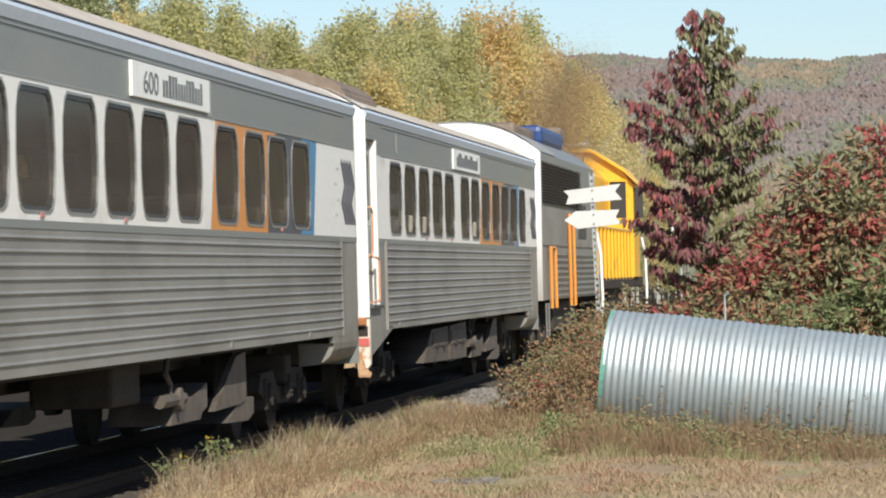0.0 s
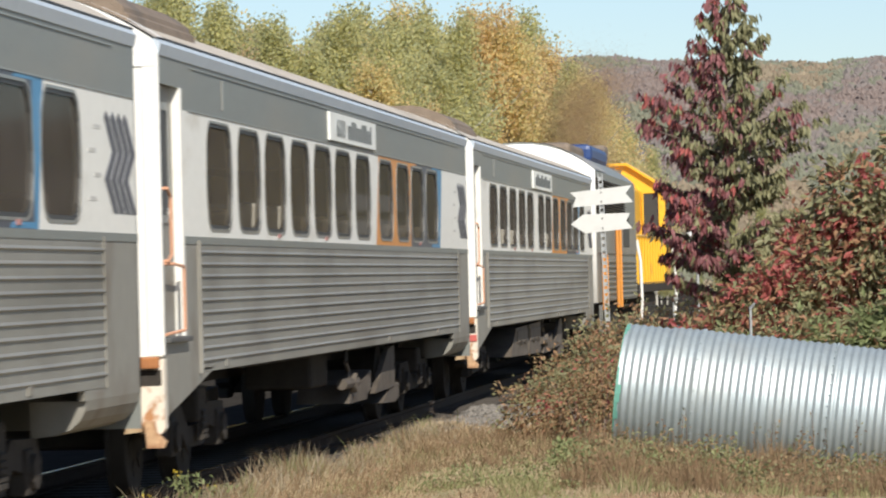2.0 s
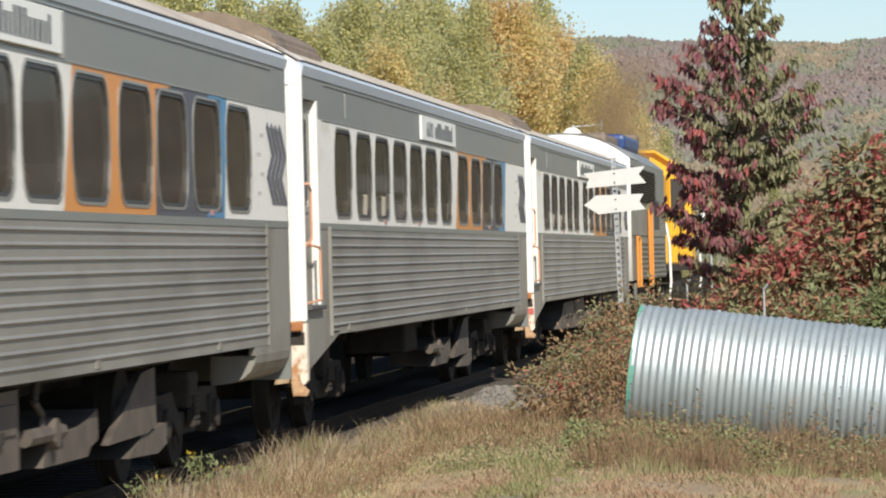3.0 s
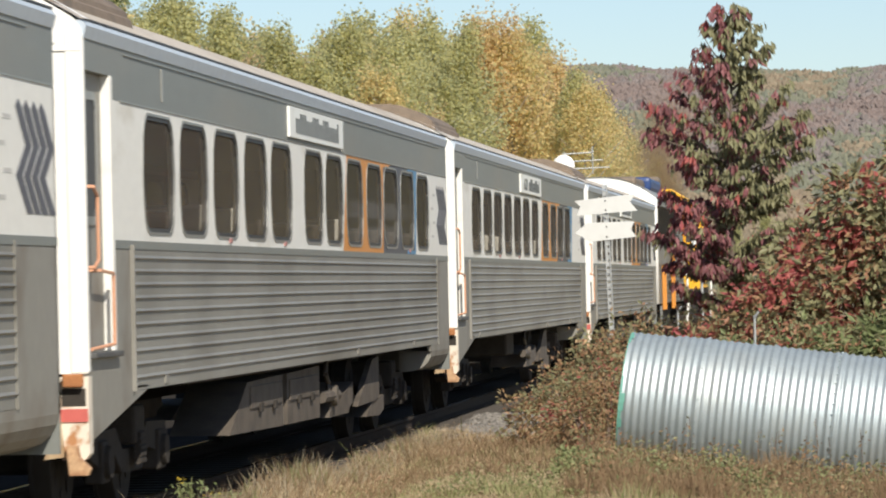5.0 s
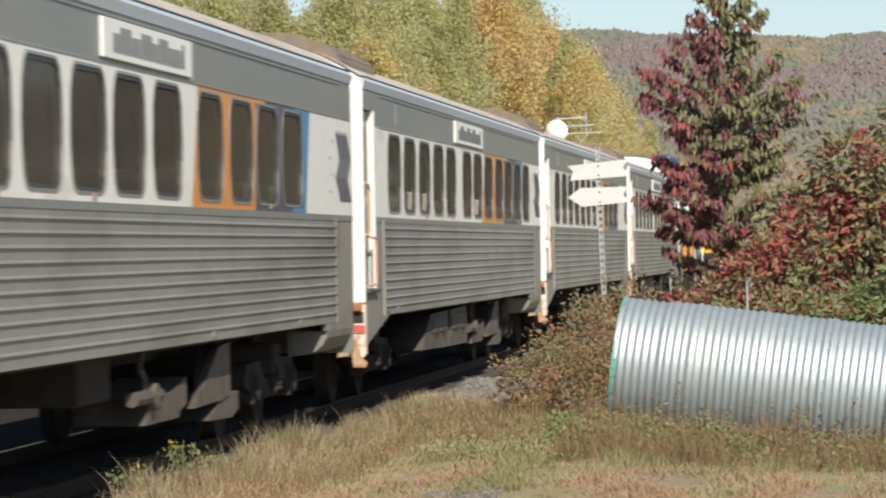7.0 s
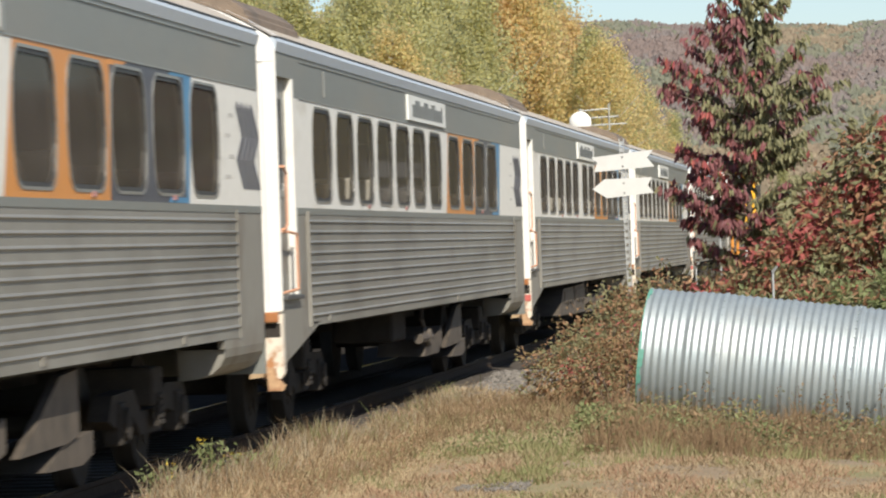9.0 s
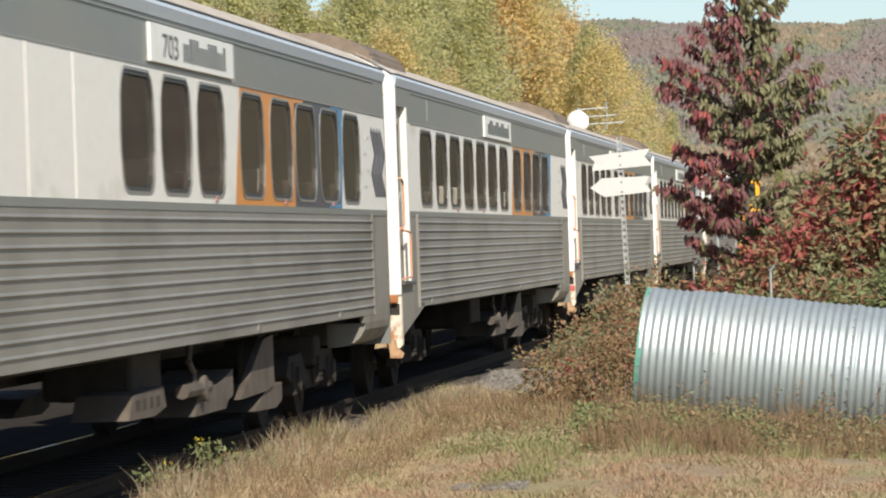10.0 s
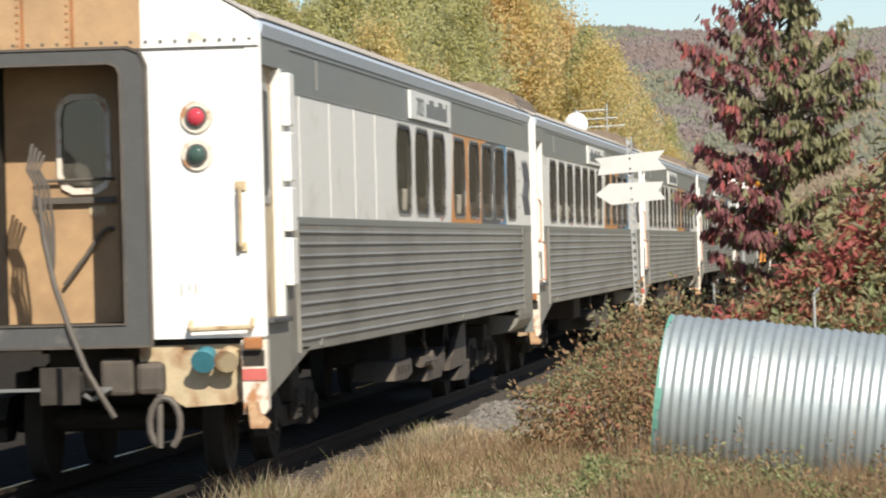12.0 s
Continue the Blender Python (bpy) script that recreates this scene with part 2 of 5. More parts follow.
def box(bm, x0, x1, y0, y1, z0, z1, bevel=0.0):
    r = bmesh.ops.create_cube(bm, size=1, matrix=Matrix.Translation(((x0 + x1) / 2, (y0 + y1) / 2, (z0 + z1) / 2)) @ Matrix.Diagonal((abs(x1 - x0), abs(y1 - y0), abs(z1 - z0), 1)))
    if bevel:
        es = list({e for v in r["verts"] for e in v.link_edges})
        bmesh.ops.bevel(bm, geom=es, offset=bevel, segments=2, affect="EDGES", profile=0.5)
    return bm


def prism(bm, pts, axis, a, b):
    """A polygon of pairs, pushed along an axis from a to b. Pairs are the two other axes in order."""
    def put(p, q):
        return {"x": (q, p[0], p[1]), "y": (p[0], q, p[1]), "z": (p[0], p[1], q)}[axis]
    lo, hi = [bm.verts.new(put(p, a)) for p in pts], [bm.verts.new(put(p, b)) for p in pts]
    bm.faces.new(lo), bm.faces.new(hi[::-1])
    for i in range(len(pts)):
        j = (i + 1) % len(pts)
        bm.faces.new((lo[i], lo[j], hi[j], hi[i]))
    return bm


def sheet(bm, pts, y0, y1):
    """An open profile of (x, z) pairs drawn out along y."""
    lo, hi = [bm.verts.new((p[0], y0, p[1])) for p in pts], [bm.verts.new((p[0], y1, p[1])) for p in pts]
    for i in range(len(pts) - 1):
        bm.faces.new((lo[i], lo[i + 1], hi[i + 1], hi[i]))
    return bm


def rod(bm, p, q, r, r2=None, seg=8):
    p, q = Vector(p), Vector(q)
    d = q - p
    m = Matrix.Translation((p + q) / 2) @ d.to_track_quat("Z", "Y").to_matrix().to_4x4()
    bmesh.ops.create_cone(bm, cap_ends=True, segments=seg, radius1=r, radius2=r if r2 is None else r2, depth=d.length, matrix=m)
    return bm


def tube(bm, pts, r, seg=6):
    for p, q in zip(pts, pts[1:]):
        rod(bm, p, q, r, seg=seg)
    return bm


def hose(bm, pts, r, seg=8):
    """One bent tube swept through the points."""
    pts = [Vector(p) for p in pts]
    rings = []
    for i, p in enumerate(pts):
        d = (pts[min(i + 1, len(pts) - 1)] - pts[max(i - 1, 0)]).normalized()
        a = d.cross(Vector((0, 1, 0.13))).normalized()
        b = d.cross(a)
        rings.append([bm.verts.new(p + (a * math.cos(q) + b * math.sin(q)) * r) for q in [2 * math.pi * k / seg for k in range(seg)]])
    for u, v in zip(rings, rings[1:]):
        for k in range(seg):
            bm.faces.new((u[k], u[(k + 1) % seg], v[(k + 1) % seg], v[k]))
    bm.faces.new(rings[0][::-1]), bm.faces.new(rings[-1])
    return bm


def holed(bm, outline, holes, x, thick):
    """A plate in the plane of y and z at x, with holes, thick metres deep towards the inside (sign of thick)."""
    for xx in (x, x - thick):
        es = []
        for loop in [outline] + holes:
            vs = [bm.verts.new((xx, *p)) for p in loop]
            es += [bm.edges.new((vs[i], vs[(i + 1) % len(vs)])) for i in range(len(vs))]
        bmesh.ops.triangle_fill(bm, use_beauty=True, edges=es)
    for loop in [outline] + holes:
        a, b = [bm.verts.new((x, *p)) for p in loop], [bm.verts.new((x - thick, *p)) for p in loop]
        for i in range(len(loop)):
            j = (i + 1) % len(loop)
            bm.faces.new((a[i], a[j], b[j], b[i]))
    bmesh.ops.remove_doubles(bm, verts=bm.verts[:], dist=0.0005)
    return bm


def ring(bm, outer, inner, x0, x1):
    """A frame between two like loops of (y, z), from x0 to x1."""
    n = len(outer)
    rows = [[bm.verts.new((x, *p)) for p in loop] for x, loop in ((x0, outer), (x1, outer), (x1, inner), (x0, inner))]
    for k in range(4):
        a, b = rows[k], rows[(k + 1) % 4]
        for i in range(n):
            j = (i + 1) % n
            bm.faces.new((a[i], a[j], b[j], b[i]))
    return bm


def empty(name, x=0, y=0, z=0):
    ob = new(name)
    ob.empty_display_size = 0.2
    ob.location = (x, y, z)
    return ob


def letters(name, text, height, mat, parent, m, label=""):
    """Writing as a thin mesh, placed by m."""
    cu = bpy.data.curves.new(name, "FONT")
    cu.body, cu.size, cu.extrude = text, height, 0.004
    tmp = bpy.data.objects.new(name + "_tmp", cu)
    scene.collection.objects.link(tmp)
    bpy.context.view_layer.update()
    me = bpy.data.meshes.new_from_object(tmp.evaluated_get(bpy.context.evaluated_depsgraph_get()))
    bpy.data.objects.remove(tmp)
    me.materials.clear()
    me.materials.append(mat)
    ob = new(name, me)
    ob.parent, ob.matrix_basis = parent, m
    if label:
        ob["label"] = label
    return ob


# ---------------------------------------------------------------- ground, track
TRACK_X = -6.886
HALF = 1.5


def ground_height(x, y):
    z = -0.22 + 0.03 * math.sin(x * 1.7 + y * 0.31) + 0.03 * math.sin(y * 0.9 - x)
    if x > -3.2 and 36 < y < 60:
        z -= 0.105 * min(6, x + 3.2)
    if x < -4.7:
        z += 0.06 * min(1, (-4.7 - x) / 0.4)
    # Sunk so that the shade-dark bed lies on top beyond the track.
    if -40 < x < -5.52:
        z = -0.6
    return z


def build_ground():
    bm = bmesh.new()
    xs = [-2500, -600, -150, -60, -30, -15] + [-10 + 0.5 * i for i in range(41)] + [15, 30, 80, 300, 2500]
    ys = [-600, -100, -20, 10] + [20 + 0.5 * i for i in range(101)] + [80, 100, 140, 200, 300, 500, 900, 1600, 4000]
    grid = [[bm.verts.new((x, y, ground_height(x, y))) for y in ys] for x in xs]
    for i in range(len(xs) - 1):
        for j in range(len(ys) - 1):
            bm.faces.new((grid[i][j], grid[i + 1][j], grid[i + 1][j + 1], grid[i][j + 1]))
    g = finish("ground", bm, SOIL, smooth=True)
    tagged(g, "dry autumn grass field with bare patches", "ground", kind="structure")
    # The near-black bed reaches far left to keep the view below the train shaded.
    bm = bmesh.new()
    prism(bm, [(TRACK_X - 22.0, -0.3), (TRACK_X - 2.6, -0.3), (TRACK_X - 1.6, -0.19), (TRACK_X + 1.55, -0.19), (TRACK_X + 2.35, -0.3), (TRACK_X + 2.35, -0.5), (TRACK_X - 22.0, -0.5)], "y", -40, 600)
    b = finish("ballast_bed", bm, SHADED_BALLAST)
    tagged(b, "crushed stone ballast bed, coloured near black for the shade under the train", "ballast", kind="structure")
    track = empty("railway_track", TRACK_X, 0, 0)
    tagged(track, "steel rails on dark timber ties", "railway track", kind="structure")
    for sx in (-1, 1):
        bm = bmesh.new()
        c = sx * 0.752
        prism(bm, [(c - 0.036, 0), (c + 0.036, 0), (c + 0.036, -0.035), (c + 0.01, -0.05), (c + 0.01, -0.13), (c + 0.07, -0.15), (c + 0.07, -0.165), (c - 0.07, -0.165), (c - 0.07, -0.15), (c - 0.01, -0.13), (c - 0.01, -0.05), (c - 0.036, -0.035)], "y", -40, 600)
        rail = part("rail", bm, RAILSTEEL, track)
        bm = bmesh.new()
        prism(bm, [(c - 0.024, 0.0005), (c + 0.024, 0.0005), (c + 0.02, 0.004), (c - 0.02, 0.004)], "y", -40, 600)
        part("rail_head", bm, RAILHEAD, rail, "polished running surface")
    bm = bmesh.new()
    box(bm, -1.3, 1.3, -0.11, 0.11, -0.3, -0.167, 0.01)
    tie = part("tie", bm, TIMBER, track)
    for i in range(1, 150):
        t = new("tie", tie.data)
        t.parent, t.location = track, (0, i * 0.55 + 18, 0)
    tie.location = (0, 18, 0)


build_ground()


# ---------------------------------------------------------------- railway cars
WIN = [(-0.42, 0.0), (-0.53, 0.03), (-0.6, 0.11), (-0.65, 0.33), (-0.66, 0.5), (-0.63, 0.8), (-0.57, 0.93), (-0.46, 1.0),
       (0.46, 1.0), (0.57, 0.93), (0.63, 0.8), (0.66, 0.5), (0.65, 0.33), (0.6, 0.11), (0.53, 0.03), (0.42, 0.0)]
Z_BELT, Z_BAND, Z_GUT, Z_TOP = 2.1, 3.10, 3.52, 4.06
BODY = 24.85


def window_loop(y, grow=0.0, z0=2.172, z1=3.045):
    return [(y + a * (1.06 + grow / 0.65), z0 + (z1 - z0) * b + (2 * b - 1) * grow) for a, b in WIN]


def roof_profile(h=0.0):
    pts = []
    for i in range(17):
        x = math.cos(math.pi * i / 16)
        pts.append((x * (HALF + h), Z_GUT + 0.08 + (Z_TOP - Z_GUT - 0.08) * (1 - abs(x) ** 2.2) + h))
    return pts


def wheelset(parent, y, r=0.46):
    bm = bmesh.new()
    for sx in (-1, 1):
        rod(bm, (sx * 0.69, 0, 0), (sx * 0.82, 0, 0), r, seg=28)
        rod(bm, (sx * 0.66, 0, 0), (sx * 0.69, 0, 0), r + 0.03, seg=28)
        for k in range(6):
            a = k * math.pi / 3
            box(bm, sx * 0.82 - 0.01, sx * 0.82 + 0.01, math.cos(a) * 0.25 - 0.05, math.cos(a) * 0.25 + 0.05, math.sin(a) * 0.25 - 0.05, math.sin(a) * 0.25 + 0.05)
    rod(bm, (-0.8, 0, 0), (0.8, 0, 0), 0.09, seg=10)
    w = part("wheelset", bm, UNDER, parent, "dark steel wheels on an axle")
    w.location = (0, y, r)
    return w


def truck(parent, y):
    """A truck: side frames, bolster, springs, brake gear."""
    for sx in (-1, 1):
        bm = bmesh.new()
        x = sx * 1.05
        prism(bm, [(y - 1.75, 0.5), (y - 1.55, 0.68), (y - 0.7, 0.7), (y - 0.4, 0.52), (y + 0.4, 0.52), (y + 0.7, 0.7), (y + 1.55, 0.68), (y + 1.75, 0.5), (y + 1.4, 0.42),
                   (y + 0.75, 0.5), (y + 0.45, 0.34), (y - 0.45, 0.34), (y - 0.75, 0.5), (y - 1.4, 0.42)], "x", x - 0.08, x + 0.08)
        part("side_frame", bm, UNDER, parent)
        for dy in (-1.25, 1.25):
            bm = bmesh.new()
            rod(bm, (sx * 1.0, y + dy, 0.46), (sx * 1.2, y + dy, 0.46), 0.15, 0.12, 12)
            box(bm, sx * 1.02, sx * 1.16, y + dy - 0.16, y + dy + 0.16, 0.3, 0.62, 0.02)
            part("axle_box", bm, UNDER, parent)
    bm = bmesh.new()
    box(bm, -1.2, 1.2, y - 0.22, y + 0.22, 0.55, 0.85, 0.03)
    for sx in (-1, 1):
        for k in range(5):
            rod(bm, (sx * 1.2, y - 0.12, 0.42 + k * 0.05), (sx * 1.2, y + 0.12, 0.42 + k * 0.05), 0.03, seg=6)
    part("bolster", bm, UNDER, parent)


def under_gear(parent, ys, sx=1):
    """Equipment hung under the floor: hoppers, bracket plates and a valve with its pipes."""
    y = ys
    bm = bmesh.new()
    x1 = sx * 1.32
    x0 = sx * 0.75
    prism(bm, [(y + 0.3, 0.4), (y + 0.5, 0.6), (y + 1.6, 0.62), (y + 2.3, 0.72), (y + 2.3, 0.5), (y + 2.0, 0.46), (y + 1.9, 0.4)], "x", x0, x1)
    part("equipment_box", bm, GEAR, parent, "dusty brown equipment box")
    bm = bmesh.new()
    prism(bm, [(y + 2.7, 0.44), (y + 4.1, 0.92), (y + 4.7, 0.95), (y + 4.72, 0.5), (y + 4.3, 0.46)], "x", x1 - sx * 0.06, x1)
    prism(bm, [(y + 3.6, 0.3), (y + 4.2, 0.45), (y + 5.3, 0.5), (y + 5.3, 0.34), (y + 4.9, 0.28)], "x", x1 - sx * 0.45, x1 - sx * 0.02)
    part("bracket_plate", bm, GEAR, parent)
    bm = bmesh.new()
    rod(bm, (x1, y - 0.3, 0.62), (x1, y + 0.9, 0.62), 0.06)
    tube(bm, [(x1, y + 0.2, 0.62), (x1, y + 0.3, 0.75), (x1, y + 0.05, 0.85), (x1, y + 0.15, 0.98)], 0.025)
    rod(bm, (x1 - sx * 0.05, y + 0.55, 0.62), (x1 + sx * 0.06, y + 0.55, 0.62), 0.12, 0.1, 12)
    part("valve", bm, GEAR, parent)
    bm = bmesh.new()
    box(bm, sx * 0.5, sx * 1.2, y - 1.8, y - 0.5, 0.62, 0.98, 0.04)
    part("air_tank_box", bm, UNDER, parent)


def corner_step(parent, sx, guard=True, plated=True):
    """The buffer post under a rear corner, with its red plate and rusty foot."""
    x = sx * (HALF - 0.09)
    bm = bmesh.new()
    prism(bm, [(x - 0.1, 1.15), (x + 0.1, 1.15), (x + 0.1, 0.62), (x + 0.07, 0.58), (x - 0.09, 0.58)], "y", -0.08, 0.06)
    part("corner_post", bm, POSTWHITE, parent, "worn cream corner post with rust")
    if plated:
        bm = bmesh.new()
        box(bm, x - 0.095, x + 0.095, -0.09, -0.081, 0.84, 0.93)
        part("reflector", bm, RED, parent, "red reflector plate")
    bm = bmesh.new()
    box(bm, x - 0.07, x + 0.07, -0.15, -0.082, 1.08, 1.17, 0.01)
    part("step_clip", bm, RUST, parent, "rusty orange clip")
    # No real plate: thin black sheet that paints the dark of an open notch.
    bm = bmesh.new()
    box(bm, x - 0.09, x + 0.08, -0.085, -0.08, 0.95, 1.07)
    part("painted_gap", bm, UNDER, parent)
    bm = bmesh.new()
    prism(bm, [(x - 0.05, 0.68), (x + 0.03, 0.68), (x + 0.04, 0.6), (x + 0.12, 0.52), (x + 0.1, 0.475), (x - 0.03, 0.475)], "y", -0.16, -0.09)
    part("foot", bm, FOOT, parent, "rusty steel foot")
    if not guard:
        return
    bm = bmesh.new()
    prism(bm, [(x - sx * 0.1, 0.9), (x - sx * 0.07, 0.6), (x - sx * 0.21, 0.585), (x - sx * 0.18, 0.7)], "y", -0.12, -0.07)
    part("drawbar_guard", bm, CREAM, parent)


def rear_end(parent, last):
    """The end wall, its door opening, diaphragm and lamps."""
    roofline = [(p[0] * 0.985, p[1]) for p in roof_profile()]
    bm = bmesh.new()
    dz0, dz1, dw = 1.28, 3.32, 0.45
    outer = [(-HALF, 1.17), (HALF, 1.17), (HALF, Z_GUT)] + roofline[1:-1] + [(-HALF, Z_GUT)]
    hole = [(-dw - 0.2, dz0), (dw, dz0), (dw, dz1), (-dw - 0.2, dz1)]
    bmh = bmesh.new()
    holed(bmh, outer, [hole], 0.0, 0.08)
    for v in bmh.verts:
        v.co = (v.co.y, -v.co.x - 0.02, v.co.z)
    part("end_wall", bmh, ENDWHITE, parent, "bright white end wall")
    bm.free()
    if last:
        bm = bmesh.new()
        box(bm, -0.9, 0.58, -0.028, -0.02, 3.41, 3.98)
        panel = part("dusty_end_panel", bm, TAN, parent, "tan dust-stained riveted panel")
        for x in (-0.34, 0.05):
            bm = bmesh.new()
            box(bm, x - 0.012, x + 0.012, -0.034, -0.0285, 3.42, 3.97)
            part("panel_seam", bm, RUST, panel)
            for k in range(9):
                bm = bmesh.new()
                rod(bm, (x - 0.04, -0.028, 3.46 + k * 0.06), (x - 0.04, -0.037, 3.46 + k * 0.06), 0.011, seg=6)
                part("rivet", bm, RUST, panel)
    bm = bmesh.new()
    box(bm, -HALF + 0.02, HALF - 0.005, -0.032, -0.021, 3.395, 3.412)
    for i in range(26):
        x = -1.45 + i * 0.115
        rod(bm, (x, -0.02, 3.46), (x, -0.032, 3.46), 0.014, seg=6)
    part("seam", bm, RUBBER if last else ENDWHITE, parent, "riveted seam across the end")
    # diaphragm
    bm = bmesh.new()
    loop = lambda w, z0, z1, r: [(-w - 0.2, z0), (w, z0), (w, z1 - r), (w - r * 0.3, z1 - r * 0.3), (w - r, z1), (-w - 0.2 + r, z1), (-w - 0.2 + r * 0.3, z1 - r * 0.3), (-w - 0.2, z1 - r)]
    bm2 = bmesh.new()
    ring(bm2, loop(0.63, 1.12, 3.42, 0.14), loop(0.42, 1.3, 3.29, 0.08), 0.0, 0.1)
    for v in bm2.verts:
        v.co = (v.co.y, -v.co.x - 0.03, v.co.z)
    part("diaphragm", bm2, RUBBER, parent, "dark grey rubber gangway diaphragm")
    bm.free()
    if last:
        for nm, o, i in (("inner_lip", (0.435, 1.287, 3.303, 0.085), (0.42, 1.3, 3.29, 0.08)), ("outer_lip", (0.638, 1.112, 3.428, 0.145), (0.618, 1.13, 3.408, 0.135))):
            bm = bmesh.new()
            ring(bm, loop(*o), loop(*i), 0.1, 0.114)
            for v in bm.verts:
                v.co = (v.co.y, -v.co.x - 0.03, v.co.z)
            part(nm, bm, GEAR, parent, "worn brown edge of the diaphragm")
        for x, z, h in ((0.84, 1.5, 0.09), (0.9, 1.54, 0.05), (0.95, 1.51, 0.08)):
            bm = bmesh.new()
            box(bm, x, x + 0.022, -0.0235, -0.02, z, z + h)
            part("stencil_bar", bm, STENCIL, parent)
    if not last:
        bm = bmesh.new()
        bm2 = bmesh.new()
        ring(bm2, loop(0.6, 1.15, 3.38, 0.12), loop(0.5, 1.25, 3.3, 0.08), 0.1, 1.02)
        for v in bm2.verts:
            v.co = (v.co.y, -v.co.x - 0.03, v.co.z)
        part("gangway_bellows", bm2, UNDER, parent)
        bm.free()
    bm = bmesh.new()
    box(bm, -dw - 0.24, -dw - 0.2, 0.065, 0.72, dz0, dz1)
    box(bm, dw, dw + 0.04, 0.065, 0.72, dz0, dz1)
    box(bm, -dw - 0.24, dw + 0.04, 0.065, 0.72, dz1, dz1 + 0.04)
    box(bm, 0.26, dw, 0.65, 0.69, dz0, dz1)
    part("doorway_lining", bm, UNDER, parent)
    bm = bmesh.new()
    holed(bm, [(-0.7, dz0), (dw, dz0), (dw, dz1), (-0.7, dz1)], [[(-0.14, 2.42), (-0.07, 2.35), (0.25, 2.35), (0.32, 2.42), (0.32, 2.98), (0.25, 3.06), (-0.07, 3.06), (-0.14, 2.98)]], 0.0, 0.04)
    for v in bm.verts:
        v.co = (v.co.y * 0.8 - 0.08, -v.co.x + 0.65, v.co.z)
    door = part("end_door", bm, TAN, parent, "tan dusty end door, closed")
    bm = bmesh.new()
    box(bm, -0.19, 0.175, 0.668, 0.674, 2.35, 3.06)
    part("door_window", bm, GLASS, door)
    bm = bmesh.new()
    rim = lambda a, b, c, d, r: [(a + r, c), (b - r, c), (b - r * 0.3, c + r * 0.3), (b, c + r), (b, d - r), (b - r * 0.3, d - r * 0.3), (b - r, d), (a + r, d), (a + r * 0.3, d - r * 0.3), (a, d - r), (a, c + r), (a + r * 0.3, c + r * 0.3)]
    ring(bm, rim(-0.18, 0.36, 2.31, 3.1, 0.15), rim(-0.13, 0.31, 2.36, 3.05, 0.12), 0.0, 0.025)
    for v in bm.verts:
        v.co = (v.co.y * 0.8 - 0.08, -v.co.x + 0.648, v.co.z)
    part("window_rim", bm, POSTWHITE, door)
    bm = bmesh.new()
    box(bm, -0.4, 0.24, 0.6, 0.645, 2.24, 2.29)
    rod(bm, (-0.4, 0.6, 2.42), (0.24, 0.6, 2.43), 0.012)
    tube(bm, [(0.22, 0.62, 2.04), (0.16, 0.6, 2.03), (0.1, 0.6, 1.98), (0.0, 0.6, 1.83), (-0.18, 0.6, 1.6)], 0.018)
    part("door_bar", bm, CABLE, door)
    bm = bmesh.new()
    box(bm, 0.02, 0.15, 0.64, 0.65, 2.14, 2.22)
    part("door_plate", bm, CREAM, door)
    if last:
        for z, mat, nm in ((2.87, REDLENS, "red marker lamp"), (2.58, GREENLENS, "dark green marker lamp")):
            bm = bmesh.new()
            rod(bm, (1.0, -0.02, z), (1.0, -0.045, z), 0.13, 0.12, 24)
            lamp = part("marker_lamp", bm, POSTWHITE, parent, nm + " in a cream bezel")
            bm = bmesh.new()
            rod(bm, (1.0, -0.045, z), (1.0, -0.07, z), 0.085, 0.08, 20)
            part("lamp_rim", bm, RUBBER, lamp)
            bm = bmesh.new()
            bmesh.ops.create_uvsphere(bm, u_segments=16, v_segments=8, radius=0.07, matrix=Matrix.Translation((1.0, -0.065, z)) @ Matrix.Diagonal((1, 0.6, 1, 1)))
            part("lens", bm, mat, lamp, smooth=True)
        bm = bmesh.new()
        tube(bm, [(1.33, -0.02, 2.32), (1.33, -0.09, 2.32), (1.33, -0.09, 1.87), (1.33, -0.02, 1.87)], 0.017)
        box(bm, 1.29, 1.37, -0.04, -0.02, 2.3, 2.37)
        box(bm, 1.29, 1.37, -0.04, -0.02, 1.83, 1.9)
        part("grab_handle", bm, CREAM, parent, "worn cream grab handle")
        bm = bmesh.new()
        tube(bm, [(0.92, -0.02, 1.3), (0.92, -0.1, 1.24), (1.4, -0.1, 1.25), (1.4, -0.02, 1.31)], 0.02)
        part("grab_rail", bm, CREAM, parent, "horizontal cream grab rail")
        # coupler, hoses, buffer beam
        bm = bmesh.new()
        prism(bm, [(0.5, 1.12), (1.3, 1.12), (1.3, 0.72), (1.22, 0.66), (0.85, 0.64), (0.72, 0.72), (0.5, 0.8)], "y", 0.05, 0.35)
        part("buffer_beam", bm, CREAM, parent, "cream steel buffer beam, rusty")
        for x, mat in ((1.02, TEAL), (1.2, CREAM)):
            bm = bmesh.new()
            rod(bm, (x, 0.06, 1.03), (x, -0.12, 1.0), 0.085, 0.075, 14)
            rod(bm, (x, -0.12, 1.0), (x, -0.14, 0.99), 0.095, 0.095, 14)
            part("coupling_socket", bm, mat, parent)
        bm = bmesh.new()
        box(bm, -0.1, 0.1, -0.45, 0.3, 0.76, 0.94, 0.03)
        prism(bm, [(-0.2, -0.35), (0.1, -0.35), (0.14, -0.55), (0.02, -0.62), (-0.05, -0.5), (-0.16, -0.58)], "z", 0.7, 0.98)
        part("coupler", bm, UNDER, parent, "knuckle coupler")
        bm = bmesh.new()
        box(bm, 0.2, 0.46, -0.04, 0.2, 0.74, 1.03, 0.03)
        box(bm, 0.47, 0.7, -0.02, 0.2, 0.74, 1.0, 0.05)
